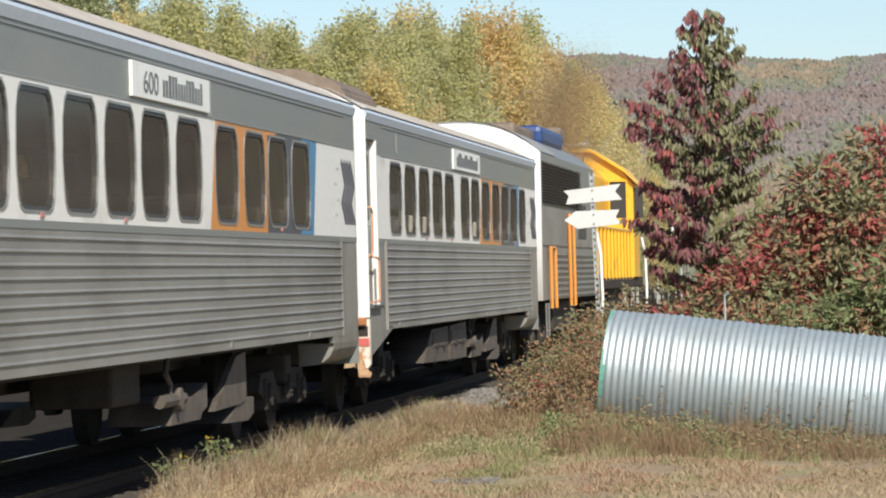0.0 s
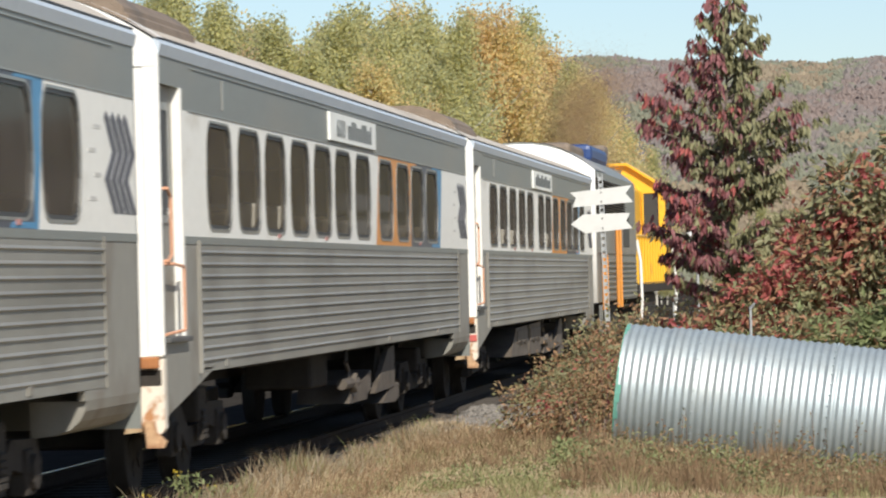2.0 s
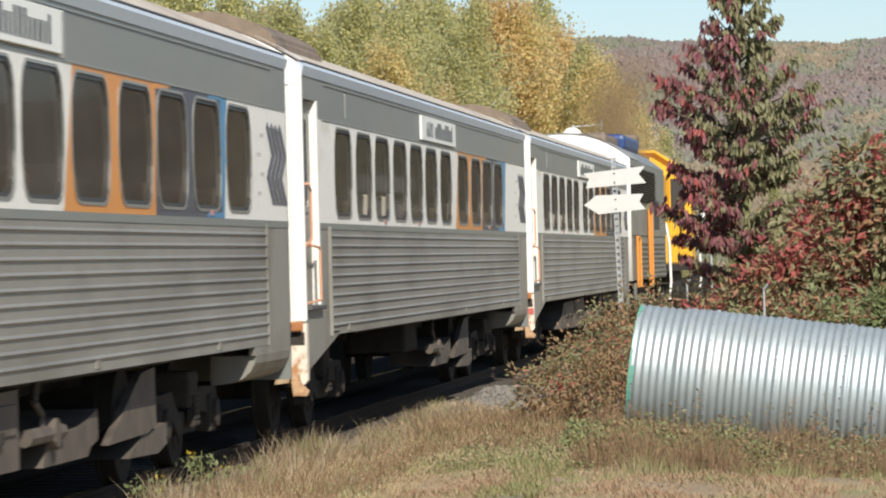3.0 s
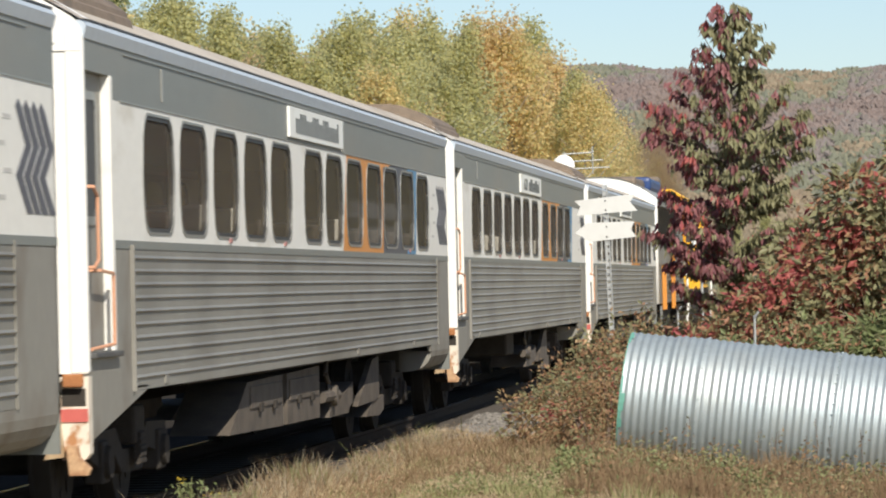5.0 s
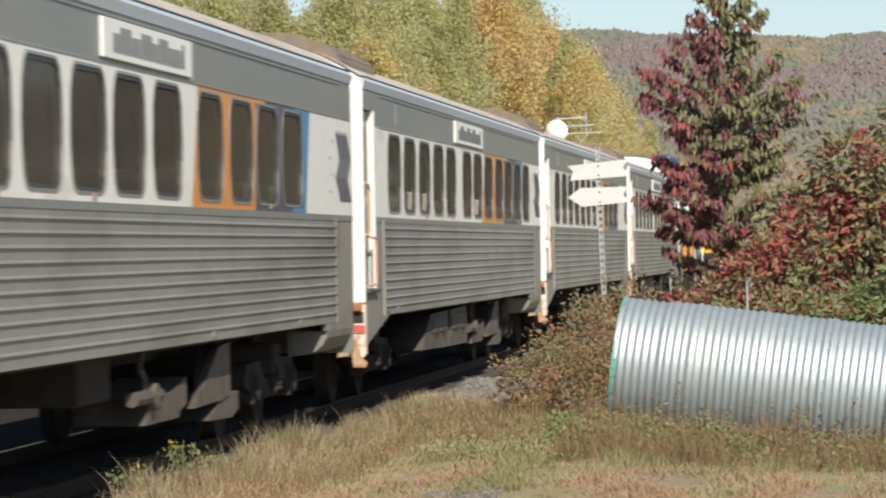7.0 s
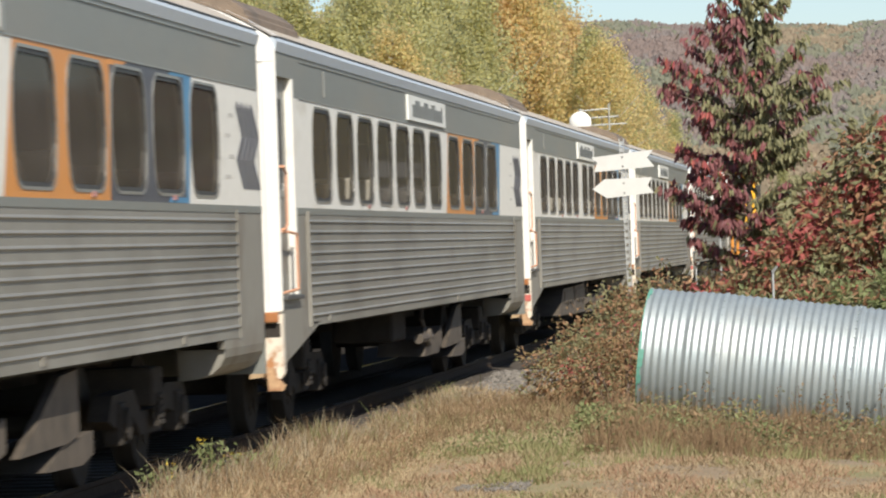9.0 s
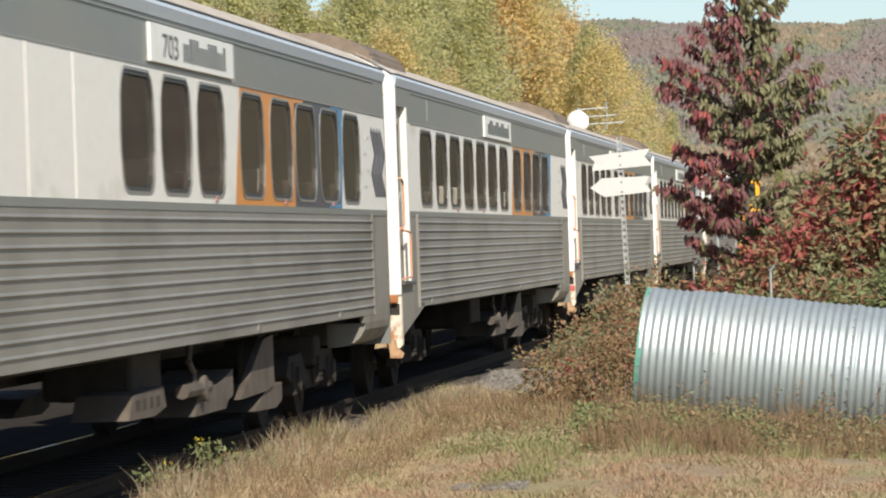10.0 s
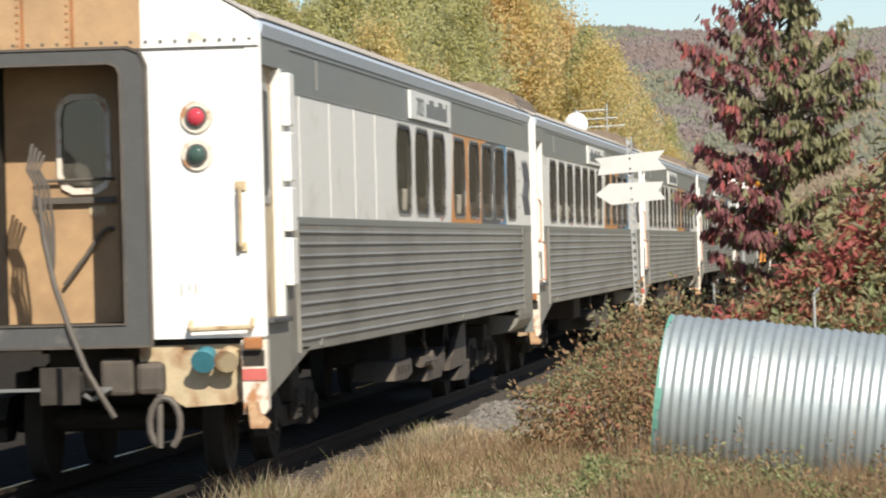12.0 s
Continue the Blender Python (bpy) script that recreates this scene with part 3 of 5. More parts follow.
        part("hose_bracket", bm, GEAR, parent, "brown rusty hose bracket")
        bm = bmesh.new()
        loop_pts = [(0.72 + 0.12 * math.sin(a), -0.05, 0.52 - 0.2 * math.cos(a)) for a in [0.5 + 0.45 * k for k in range(13)]]
        hose(bm, [(0.66, -0.02, 0.75)] + [(p[0] - 0.02, p[1], p[2]) for p in loop_pts[::-1]], 0.028, 8)
        part("air_hose", bm, CABLE, parent, "looped grey air hose")
        bm = bmesh.new()
        hose(bm, [(-0.24, -0.06, 2.3), (-0.2, -0.08, 1.95), (-0.12, -0.12, 1.6), (0.0, -0.15, 1.25), (0.12, -0.17, 0.95), (0.24, -0.18, 0.74), (0.33, -0.16, 0.58)], 0.024, 8)
        part("jumper_cable", bm, CABLE, parent, "hanging brown jumper cable")
        for k in range(4):
            o = 0.03 * k
            bm = bmesh.new()
            hose(bm, [(-0.3 + o, 0.05, 2.7 - o), (-0.33 + o, -0.02, 2.5), (-0.26 + o, -0.05, 2.38), (-0.28 + o * 1.5, -0.06, 2.2), (-0.22 + o, -0.06, 2.05), (-0.17 + o * 0.5, -0.08, 1.85), (-0.14, -0.08, 1.7)], 0.013, 6)
            part("hanging_cable", bm, CABLE, parent)
        bm = bmesh.new()
        box(bm, -0.6, 0.3, -0.1, -0.06, 0.79, 0.815)
        tube(bm, [(0.0, -0.09, 0.8), (0.15, -0.09, 0.72), (0.28, -0.09, 0.8)], 0.02)
        part("uncoupling_lever", bm, TRIM, parent)


def coach(name, label, style, last=False, number=""):
    car = empty(name)
    tagged(car, label, "passenger car", "passenger cars of the train")
    W = HALF
    if style == "seven":
        wins = [3.0, 4.71, 6.35, 8.05, 9.73, 11.37, 13.09]
    elif style == "five":
        wins = [3.05, 4.71, 6.41, 8.11, 9.74, 11.99, 13.57]
    else:
        wins = [9.7, 11.38, 13.05]
    tail = [15.25, 17.0, 18.6, 20.27] + ([] if style == "seven" else [21.95])
    allw = wins + tail
    for sx in (1, -1):
        # upper side with window openings, in livery sections
        e1, e2 = (14.23, 14.62), (17.8, 17.9)
        e3, e4 = ((21.0, 21.0), (21.2, 21.58)) if style == "seven" else ((21.0, 20.99), (21.12, 21.36))
        secs = [("white_side_panel", WHITE, (1.1, 1.1), e1), ("orange_side_panel", ORANGE, e1, e2), ("slate_side_panel", DARKBLUE, e2, e3), ("blue_side_panel", BLUE, e3, e4), ("white_end_panel", WHITE, e4, (BODY, BODY))]
        for nm, mat, a, b in secs:
            hol = [window_loop(y)[::-1] for y in allw if a[0] < y < b[0]]
            bm = bmesh.new()
            holed(bm, [(a[0], Z_BELT), (b[0], Z_BELT), (b[1], Z_BAND), (a[1], Z_BAND)], hol, sx * W, sx * 0.05)
            part(nm, bm, mat, car)
        bm = bmesh.new()
        prism(bm, [(17.86, Z_BAND - 0.045), (18.3, Z_BAND - 0.045), (18.6, Z_BAND - 0.003), (17.88, Z_BAND - 0.003)], "x", sx * (W - 0.01), sx * (W + 0.003))
        part("orange_corner", bm, ORANGE, car)
        for y0, y1, z0, z1 in ((20.35, 21.05, Z_BAND - 0.03, Z_BAND - 0.003), (20.2, 21.02, Z_BELT + 0.003, Z_BELT + 0.045)):
            bm = bmesh.new()
            prism(bm, [(y0, z0), (y1, z0), (y1, z1), (y0 + 0.08, z1)], "x", sx * (W - 0.01), sx * (W + 0.003))
            part("blue_corner", bm, BLUE, car)
        for y in allw:
            bm = bmesh.new()
            ring(bm, window_loop(y, 0.022), window_loop(y, 0.0), sx * (W - 0.02), sx * (W + 0.006))
            f = part("window_frame", bm, TRIM if sx > 0 else SEAL, car)
            bm = bmesh.new()
            ring(bm, window_loop(y, 0.002), window_loop(y, -0.03), sx * (W - 0.04), sx * (W - 0.003))
            part("window_seal", bm, SEAL, f)
            bm = bmesh.new()
            vs = [bm.verts.new((sx * (W - 0.012), *p)) for p in window_loop(y, -0.028)]
            bm.faces.new(vs)
            g = part("pane", bm, GLASS, f)
            g.visible_shadow = False
        # fluted lower side
        pts = []
        nrib = 10
        step = 0.0975
        for k in range(nrib):
            z = 1.02 + k * step
            pts += [(sx * W, z), (sx * W, z + step * 0.66), (sx * (W + 0.013), z + step * 0.73), (sx * (W + 0.015), z + step * 0.79), (sx * (W + 0.004), z + step * 0.95), (sx * W, z + step * 0.98)]
        bm = bmesh.new()
        sheet(bm, [(sx * (W - 0.02), 1.02)] + pts + [(sx * W, Z_BELT - 0.06)], 1.75, 23.42)
        part("fluted_side_panel", bm, STEEL, car, "ribbed grey metal side panel")
        bm = bmesh.new()
        box(bm, sx * (W - 0.03), sx * (W + 0.03), 1.72, 1.755, 1.0, Z_BELT - 0.03)
        part("panel_edge_trim", bm, STEEL, car)
        bm = bmesh.new()
        box(bm, sx * (W - 0.03), sx * (W + 0.015), 23.415, 23.45, 1.0, Z_BELT - 0.03)
        part("panel_edge_trim", bm, STEEL, car)
        bm = bmesh.new()
        box(bm, sx * (W - 0.05), sx * (W + 0.006), 1.1, BODY, Z_BELT - 0.06, Z_BELT)
        part("belt_rail", bm, GREY, car)
        bm = bmesh.new()
        box(bm, sx * (W - 0.04), sx * (W + 0.003), 1.756, 23.414, 1.005, 1.02)
        part("sill_strip", bm, STEEL, car)
        bm = bmesh.new()
        prism(bm, [(1.1, 2.04), (1.72, 2.04), (1.72, 1.04), (2.4, 1.035), (2.4, 1.01), (1.1, 0.835), (0.25, 0.725), (0.0, 0.69), (0.0, 1.28), (1.1, 1.28)], "x", sx * (W - 0.05), sx * W)
        part("rear_skirt", bm, SKIRT, car)
        bm = bmesh.new()
        prism(bm, [(23.45, 2.04), (BODY, 2.04), (BODY, 0.93), (22.62, 0.93), (22.6, 1.0), (23.45, 1.02)], "x", sx * (W - 0.05), sx * W)
        sheet(bm, [(sx * W, 0.93), (sx * (W - 0.012), 0.86), (sx * (W - 0.05), 0.79), (sx * (W - 0.12), 0.73), (sx * (W - 0.24), 0.69), (sx * (W - 0.4), 0.675)], 22.66, BODY)
        prism(bm, [(sx * (W - 0.001), 0.928), (sx * (W - 0.013), 0.86), (sx * (W - 0.051), 0.79), (sx * (W - 0.121), 0.73), (sx * (W - 0.24), 0.692), (sx * (W - 0.4), 0.677), (sx * (W - 0.4), 0.928)], "y", 22.665, 22.69)
        part("front_skirt", bm, SKIRT, car, "dusty grey skirt turning under")
        # letter band
        bm = bmesh.new()
        prism(bm, [(0.0, 3.27), (1.1, 3.27), (1.1, Z_BAND), (BODY, Z_BAND), (BODY, Z_GUT), (0.0, Z_GUT)], "x", sx * (W - 0.05), sx * (W - 0.002))
        part("upper_band", bm, GREY, car, "dark grey painted upper band")
        bm = bmesh.new()
        box(bm, sx * (W - 0.01), sx * (W + 0.008), 1.4, BODY - 0.05, Z_BAND - 0.002, Z_BAND + 0.01)
        part("band_moulding", bm, TRIM, car)
        bm = bmesh.new()
        box(bm, sx * (W - 0.01), sx * (W + 0.008), 1.6, BODY - 0.9, 3.444, 3.452)
        part("band_moulding", bm, TRIM, car)
        bm = bmesh.new()
        prism(bm, [(sx * (W - 0.03), Z_GUT - 0.035), (sx * (W + 0.008), Z_GUT - 0.035), (sx * (W + 0.03), Z_GUT + 0.05), (sx * (W - 0.0), Z_GUT + 0.09), (sx * (W - 0.04), Z_GUT + 0.09)], "y", 0.0, BODY)
        part("gutter", bm, GUTTER, car, "pale metal roof gutter")
        bm = bmesh.new()
        box(bm, sx * (W - 0.045), sx * (W + 0.006), 0.18, BODY, Z_GUT + 0.092, Z_GUT + 0.108)
        part("drip_strip", bm, SEAL, car, "dark drip strip along the roof edge")
        # doorway
        bm = bmesh.new()
        box(bm, sx * (W - 0.13), sx * (W - 0.068), 0.06, 1.08, 1.31, 3.27)
        door = part("vestibule_door", bm, CREAM if last else SKIRT, car, "worn vestibule door, closed")
        bm = bmesh.new()
        ring(bm, [(0.22, 2.2), (0.76, 2.2), (0.8, 2.3), (0.8, 3.05), (0.72, 3.14), (0.26, 3.14), (0.18, 3.05), (0.18, 2.3)], [(0.27, 2.26), (0.72, 2.26), (0.74, 2.32), (0.74, 3.02), (0.69, 3.08), (0.3, 3.08), (0.24, 3.02), (0.24, 2.32)], sx * (W - 0.068), sx * (W - 0.055))
        part("door_window_rim", bm, TRIM, door)
        bm = bmesh.new()
        box(bm, sx * (W - 0.067), sx * (W - 0.063), 0.25, 0.74, 2.26, 3.08)
        part("door_glass", bm, SEAL, door)
        bm = bmesh.new()
        box(bm, sx * (W - 0.07), sx * (W + 0.006), 1.0, 1.1, 1.31, 3.27, 0.006)
        part("door_jamb", bm, WHITE, car, "white door jamb")
        bm = bmesh.new()
        box(bm, sx * (W - 0.2), sx * (W + 0.05), 0.05, 1.12, 1.27, 1.31, 0.008)
        part("door_step_plate", bm, RUBBER, car)
        if not last or sx < 0:
            bm = bmesh.new()
            xx = sx * (W + 0.03)
            tube(bm, [(xx - sx * 0.1, 0.12, 2.46), (xx, 0.14, 2.46), (xx, 0.3, 2.4), (xx, 0.3, 1.95), (xx, 0.14, 1.9), (xx - sx * 0.1, 0.12, 1.9)], 0.013)
            tube(bm, [(xx - sx * 0.1, 0.3, 1.88), (xx, 0.34, 1.88), (xx, 0.86, 1.86), (xx, 0.86, 1.36), (xx - sx * 0.08, 0.4, 1.33)], 0.013)
            part("handrail", bm, RAILING, car, "orange steel handrail")
        else:
            for z0, z1 in ((1.55, 1.93), (1.98, 2.33), (2.38, 2.77), (2.82, 3.24)):
                bm = bmesh.new()
                box(bm, sx * (W - 0.02), sx * (W + 0.065), 1.12, 1.4, z0, z1, 0.01)
                part("side_mast", bm, ENDWHITE, car, "white folding mast section")
        corner_step(car, sx, not last, style != "seven")
        # white corner post
        bm = bmesh.new()
        box(bm, sx * (W - 0.12), sx * (W + 0.006), -0.028, 0.05, 1.175, Z_GUT - 0.004, 0.008)
        part("end_post", bm, ENDWHITE, car, "white corner post")
        # number board
        bm = bmesh.new()
        box(bm, sx * W, sx * (W + 0.03), 10.2, 14.15, 3.135, 3.425, 0.006)
        board = part("name_board", bm, BOARD, car, "white name board with grey lettering")
        xb = sx * (W + 0.031)
        if sx > 0:
            if number:
                letters("car_number", number, 0.26, INK, board, Matrix(((0, 0, 1, xb), (1, 0, 0, 10.7), (0, 1, 0, 3.185), (0, 0, 0, 1))) @ Matrix.Diagonal((1.9, 1, 1, 1)))
            y = 11.65 if number else 10.6
            random.seed(3)
            while y < 13.75:
                w = random.uniform(0.08, 0.13)
                bm = bmesh.new()
                box(bm, sx * (W + 0.0305), sx * (W + 0.034), y, y + w, 3.185, 3.325 + random.choice((0, 0.05)))
                part("lettering_bar", bm, INK, board)
                y += w + 0.05 + (0.12 if random.random() < 0.12 else 0)
        bm = bmesh.new()
        box(bm, sx * (W - 0.01), sx * (W + 0.02), 14.25, 14.32, 3.115, 3.43, 0.005)
        part("side_bracket", bm, TRIM, car)
        bm = bmesh.new()
        box(bm, sx * (W - 0.01), sx * (W + 0.012), 3.22, 3.27, 3.17, 3.42, 0.004)
        part("side_bracket", bm, TRIM, car)
        # chevrons near the front
        for k in range(4):
            y = 23.57 + k * 0.25
            bm = bmesh.new()
            left = [(y, 2.92), (y + 0.3, 2.68), (y - 0.02, 2.48), (y + 0.32, 2.24)]
            right = [(a + 0.2, b) for a, b in left[::-1]] + [(y + 0.09, 2.97)]
            prism(bm, left + right, "x", sx * (W - 0.01), sx * (W + 0.004))
            part("chevron", bm, CHEVRON, car)
        for k in range(4):
            bm = bmesh.new()
            y, z = 22.95 + 0.2 * (k % 2), 2.32 + 0.17 * k
            box(bm, sx * (W - 0.01), sx * (W + 0.003), y, y + 0.26, z, z + 0.03)
            part("stencil_bar", bm, STENCIL, car)
        # small window stops
        for y in (allw[2], allw[4 if len(allw) > 4 else 0], allw[-2]):
            bm = bmesh.new()
            box(bm, sx * (W - 0.01), sx * (W + 0.012), y + 0.1, y + 0.24, 2.12, 2.16, 0.004)
            part("label_plate", bm, PLATE, car, "small reddish plate")
        if style == "blank":
            for y in (2.1, 4.0, 5.73, 7.3):
                bm = bmesh.new()
                box(bm, sx * (W - 0.01), sx * (W + 0.004), y, y + 0.05, Z_BELT + 0.003, Z_BAND - 0.003)
                part("panel_batten", bm, WHITE, car)
        under_gear(car, 12.6 if style != "five" else 13.9, sx)
        if style == "five":
            for prof in ([(7.4, 0.47), (8.5, 0.9), (10.75, 0.92), (10.75, 0.44)], [(11.05, 0.44), (11.05, 0.92), (13.4, 0.95), (13.4, 0.43)]):
                bm = bmesh.new()
                prism(bm, prof, "x", sx * 0.8, sx * 1.33)
                case = part("battery_box", bm, GEAR, car, "grey-brown battery box")
                y0, y1 = prof[1][0] + 0.12, prof[2][0] - 0.12
                bm = bmesh.new()
                box(bm, sx * 1.325, sx * 1.345, y0, y1, 0.66, 0.86, 0.006)
                part("box_lid", bm, GEAR, case)
                bm = bmesh.new()
                for q in (0.25, 0.7):
                    box(bm, sx * 1.34, sx * 1.365, y0 + (y1 - y0) * q, y0 + (y1 - y0) * q + 0.16, 0.62, 0.7, 0.006)
                part("box_latch", bm, UNDER, case)
        if style == "blank":
            bm = bmesh.new()
            prism(bm, [(9.9, 0.5), (10.1, 0.68), (11.4, 0.7), (11.5, 0.54), (11.0, 0.49)], "x", sx * 0.9, sx * 1.33)
            rack = part("equipment_rack", bm, GEAR, car, "dusty slotted equipment rack")
            for k in range(4):
                bm = bmesh.new()
                box(bm, sx * 1.325, sx * 1.338, 10.2 + k * 0.29, 10.31 + k * 0.29, 0.56, 0.64, 0.004)
                part("slot", bm, UNDER, rack)
        # jacking pad and small marker plates along the sill
        for y in (3.1, 15.2, 20.6):
            bm = bmesh.new()
            box(bm, sx * (W - 0.02), sx * (W + 0.012), y, y + 0.16, 1.022, 1.1, 0.005)
            part("jacking_pad", bm, SKIRT, car)
    # roof
    bm = bmesh.new()
    sheet(bm, roof_profile(), 0.0, BODY)
    part("roof", bm, ROOF, car, "weathered pale roof with dark stains", True)
    for y in [k * 4.1 + 4 for k in range(5)]:
        bm = bmesh.new()
        a, b = roof_profile(0.012), roof_profile(0.0)
        sheet(bm, a, y, y + 0.05)
        part("roof_seam", bm, ROOF, car)
    bm = bmesh.new()
    sheet(bm, roof_profile(0.02), -0.03, 0.16)
    part("roof_end_band", bm, ENDWHITE, car, "white roof end band")
    if not last:
        bm = bmesh.new()
        prism(bm, [(-0.5, 3.65), (1.25, 3.65), (1.22, 3.86), (1.04, 4.0), (0.7, 4.12), (-0.2, 4.12), (-0.5, 3.98)], "y", 0.3, 3.6)
        bmesh.ops.bevel(bm, geom=bm.edges[:], offset=0.04, segments=2, affect="EDGES")
        vent = part("roof_vent_housing", bm, HUMP, car, "sooty dark roof vent housing")
        bm = bmesh.new()
        prism(bm, [(-0.4, 3.7), (1.2, 3.7), (1.17, 3.85), (1.0, 3.97), (0.68, 4.08), (-0.15, 4.08), (-0.4, 3.95)], "y", 3.59, 3.68)
        part("vent_grille", bm, UNDER, vent, "black end grille")
    # floor, ceiling, ends
    bm = bmesh.new()
    box(bm, -W + 0.06, W - 0.06, 0.12, BODY - 0.05, 1.1, 1.3)
    part("floor_pan", bm, UNDER, car)
    bm = bmesh.new()
    box(bm, -W + 0.055, W - 0.055, 1.15, BODY - 0.1, 3.2, 3.26)
    part("inner_ceiling", bm, LINING, car)
    bm = bmesh.new()
    for y in (1.15, BODY - 1.5):
        box(bm, -W + 0.055, W - 0.055, y, y + 0.05, 1.3, 3.2)
    part("inner_bulkhead", bm, LINING, car)
    bm = bmesh.new()
    prism(bm, [(-HALF, 0.66), (HALF, 0.66), (HALF, Z_GUT)] + [(p[0], p[1]) for p in roof_profile()[1:-1]] + [(-HALF, Z_GUT)], "y", BODY - 0.04, BODY)
    part("front_wall", bm, GREY, car)
    ys = [y for y in (allw if style != "blank" else allw)]
    bm = bmesh.new()
    box(bm, -0.46, 0.46, -0.1, 0.1, 0, 0.55, 0.04)
    for i, y in enumerate(ys):
        for xx in (-0.96, 0.96):
            bm = bmesh.new()
            box(bm, xx - 0.48, xx + 0.48, y - 0.28, y - 0.14, 1.3, 2.36, 0.04)
            box(bm, xx - 0.48, xx + 0.48, y - 0.25, y + 0.25, 1.3, 1.75, 0.04)
            s = part("seat", bm, SEAT, car)
            if i in ((2, 3, 7) if style != "blank" else (0, 1, 4)):
                bm = bmesh.new()
                box(bm, xx - 0.42, xx + 0.42, y - 0.29, y - 0.13, 2.2, 2.44, 0.03)
                part("headrest", bm, HEADREST, s)
    rear_end(car, last)
    # underframe
    bm = bmesh.new()
    box(bm, -0.3, 0.3, 0.5, BODY - 0.4, 0.75, 1.1)
    box(bm, -1.3, 1.3, 5.2, 19.5, 0.96, 1.08)
    part("centre_sill", bm, UNDER, car)
    wheels = []
    for y in (3.7, 21.15):
        truck(car, y)
        for dy in (-1.25, 1.25):
            wheels.append(wheelset(car, y + dy))
    return car, wheels


TRAIN = []
LBL = "grey and white passenger car, orange livery"
TRAIN.append((*coach("passenger_car", LBL + ", five and two windows", "five"), 25.91))
TRAIN.append((*coach("passenger_car", LBL + ", number 600 on its board", "seven", number="600"), 0.0))
TRAIN.append((*coach("passenger_car", LBL + ", five and two windows", "five"), -25.91))
TRAIN.append((*coach("passenger_car", LBL + ", even row of windows", "seven"), -51.82))
TRAIN.append((*coach("passenger_car", "last passenger car with blank white panels and bright white end", "blank", last=True, number="703"), -77.73))


def power_car():
    """The generator car behind the locomotive: rounded white end, louvres, ladders and a blue housing on the roof."""
    car = empty("generator_car")
    tagged(car, "grey generator car with white rounded end and blue roof housing", "railway car")
    L, W = 14.9, 1.5

    def arch(k, zt=4.38, n=16):
        pts = [(W * k, 1.15), (W * k, 3.8)]
        for i in range(1, n):
            x = math.cos(math.pi * i / n)
            pts.append((W * k * x, 3.8 + (zt - 3.8) * (1 - abs(x) ** 2.4)))
        return pts + [(-W * k, 3.8), (-W * k, 1.15)]
    bm = bmesh.new()
    prism(bm, arch(0.985), "y", 0.05, L)
    part("body", bm, GREY, car, "grey weathered car body")
    bm = bmesh.new()
    prism(bm, arch(1.005, 4.34), "y", -0.05, 0.3)
    part("end_hood", bm, ENDWHITE, car, "bright white arched end", True)
    bm = bmesh.new()
    sheet(bm, [p for p in arch(1.004, 4.395) if p[1] > 3.81], 0.36, 4.6)
    part("roof_sheet", bm, PALEROOF, car, "pale grey roof sheet")
    for sx in (1, -1):
        bm = bmesh.new()
        box(bm, sx * 1.46, sx * 1.5, 0.4, L - 0.1, 2.15, 2.86)
        part("pale_side_panel", bm, STEEL, car, "pale dusty side panel")
        for k in range(14):
            bm = bmesh.new()
            prism(bm, [(sx * 1.47, 2.92 + k * 0.055), (sx * 1.53, 2.9 + k * 0.055), (sx * 1.47, 2.955 + k * 0.055)], "y", 0.7, 10.5)
            part("louvre", bm, UNDER, car)
        for k in range(8):
            bm = bmesh.new()
            box(bm, sx * 1.47, sx * 1.51, 3.2, L - 0.2, 1.2 + k * 0.11, 1.235 + k * 0.11)
            part("flute", bm, STEEL, car)
        for y in (1.5, 6.4):
            bm = bmesh.new()
            z1 = 2.1 if y < 3 else 2.75
            for dy in (0, 1.1):
                rod(bm, (sx * 1.55, y + dy, 1.0), (sx * 1.55, y + dy, z1), 0.035)
            rod(bm, (sx * 1.55, y, z1), (sx * 1.55, y + 1.1, z1), 0.03)
            part("side_ladder_rail", bm, ORANGE, car, "orange ladder rails")
        bm = bmesh.new()
        box(bm, sx * 1.48, sx * 1.51, 9.5, 11.8, 2.3, 3.0, 0.02)
        part("side_window", bm, SEAL, car)
        for y in (0.6, 1.2):
            bm = bmesh.new()
            box(bm, sx * 1.5, sx * 1.53, y, y + 0.02, 0.5, 1.1)
            part("stirrup", bm, TRIM, car)
    bm = bmesh.new()
    box(bm, -0.95, 0.95, 8.0, 13.4, 4.15, 4.56, 0.12)
    part("roof_housing", bm, NAVY, car, "navy blue roof housing")
    bm = bmesh.new()
    box(bm, -0.8, 0.8, 3.4, 7.7, 4.15, 4.47, 0.1)
    part("roof_fan_housing", bm, HUMP, car)
    bm = bmesh.new()
    box(bm, -0.9, 0.9, 13.7, 14.7, 4.35, 4.7, 0.08)
    part("roof_fan_housing", bm, HUMP, car)
    bm = bmesh.new()
    box(bm, -1.3, 1.3, 5, 10, 0.5, 1.1, 0.08)
    part("fuel_tank", bm, UNDER, car)
    wheels = []
    for y in (2.9, 12.0):
        truck(car, y)
        for dy in (-1.25, 1.25):
            wheels.append(wheelset(car, y + dy))
    return car, wheels


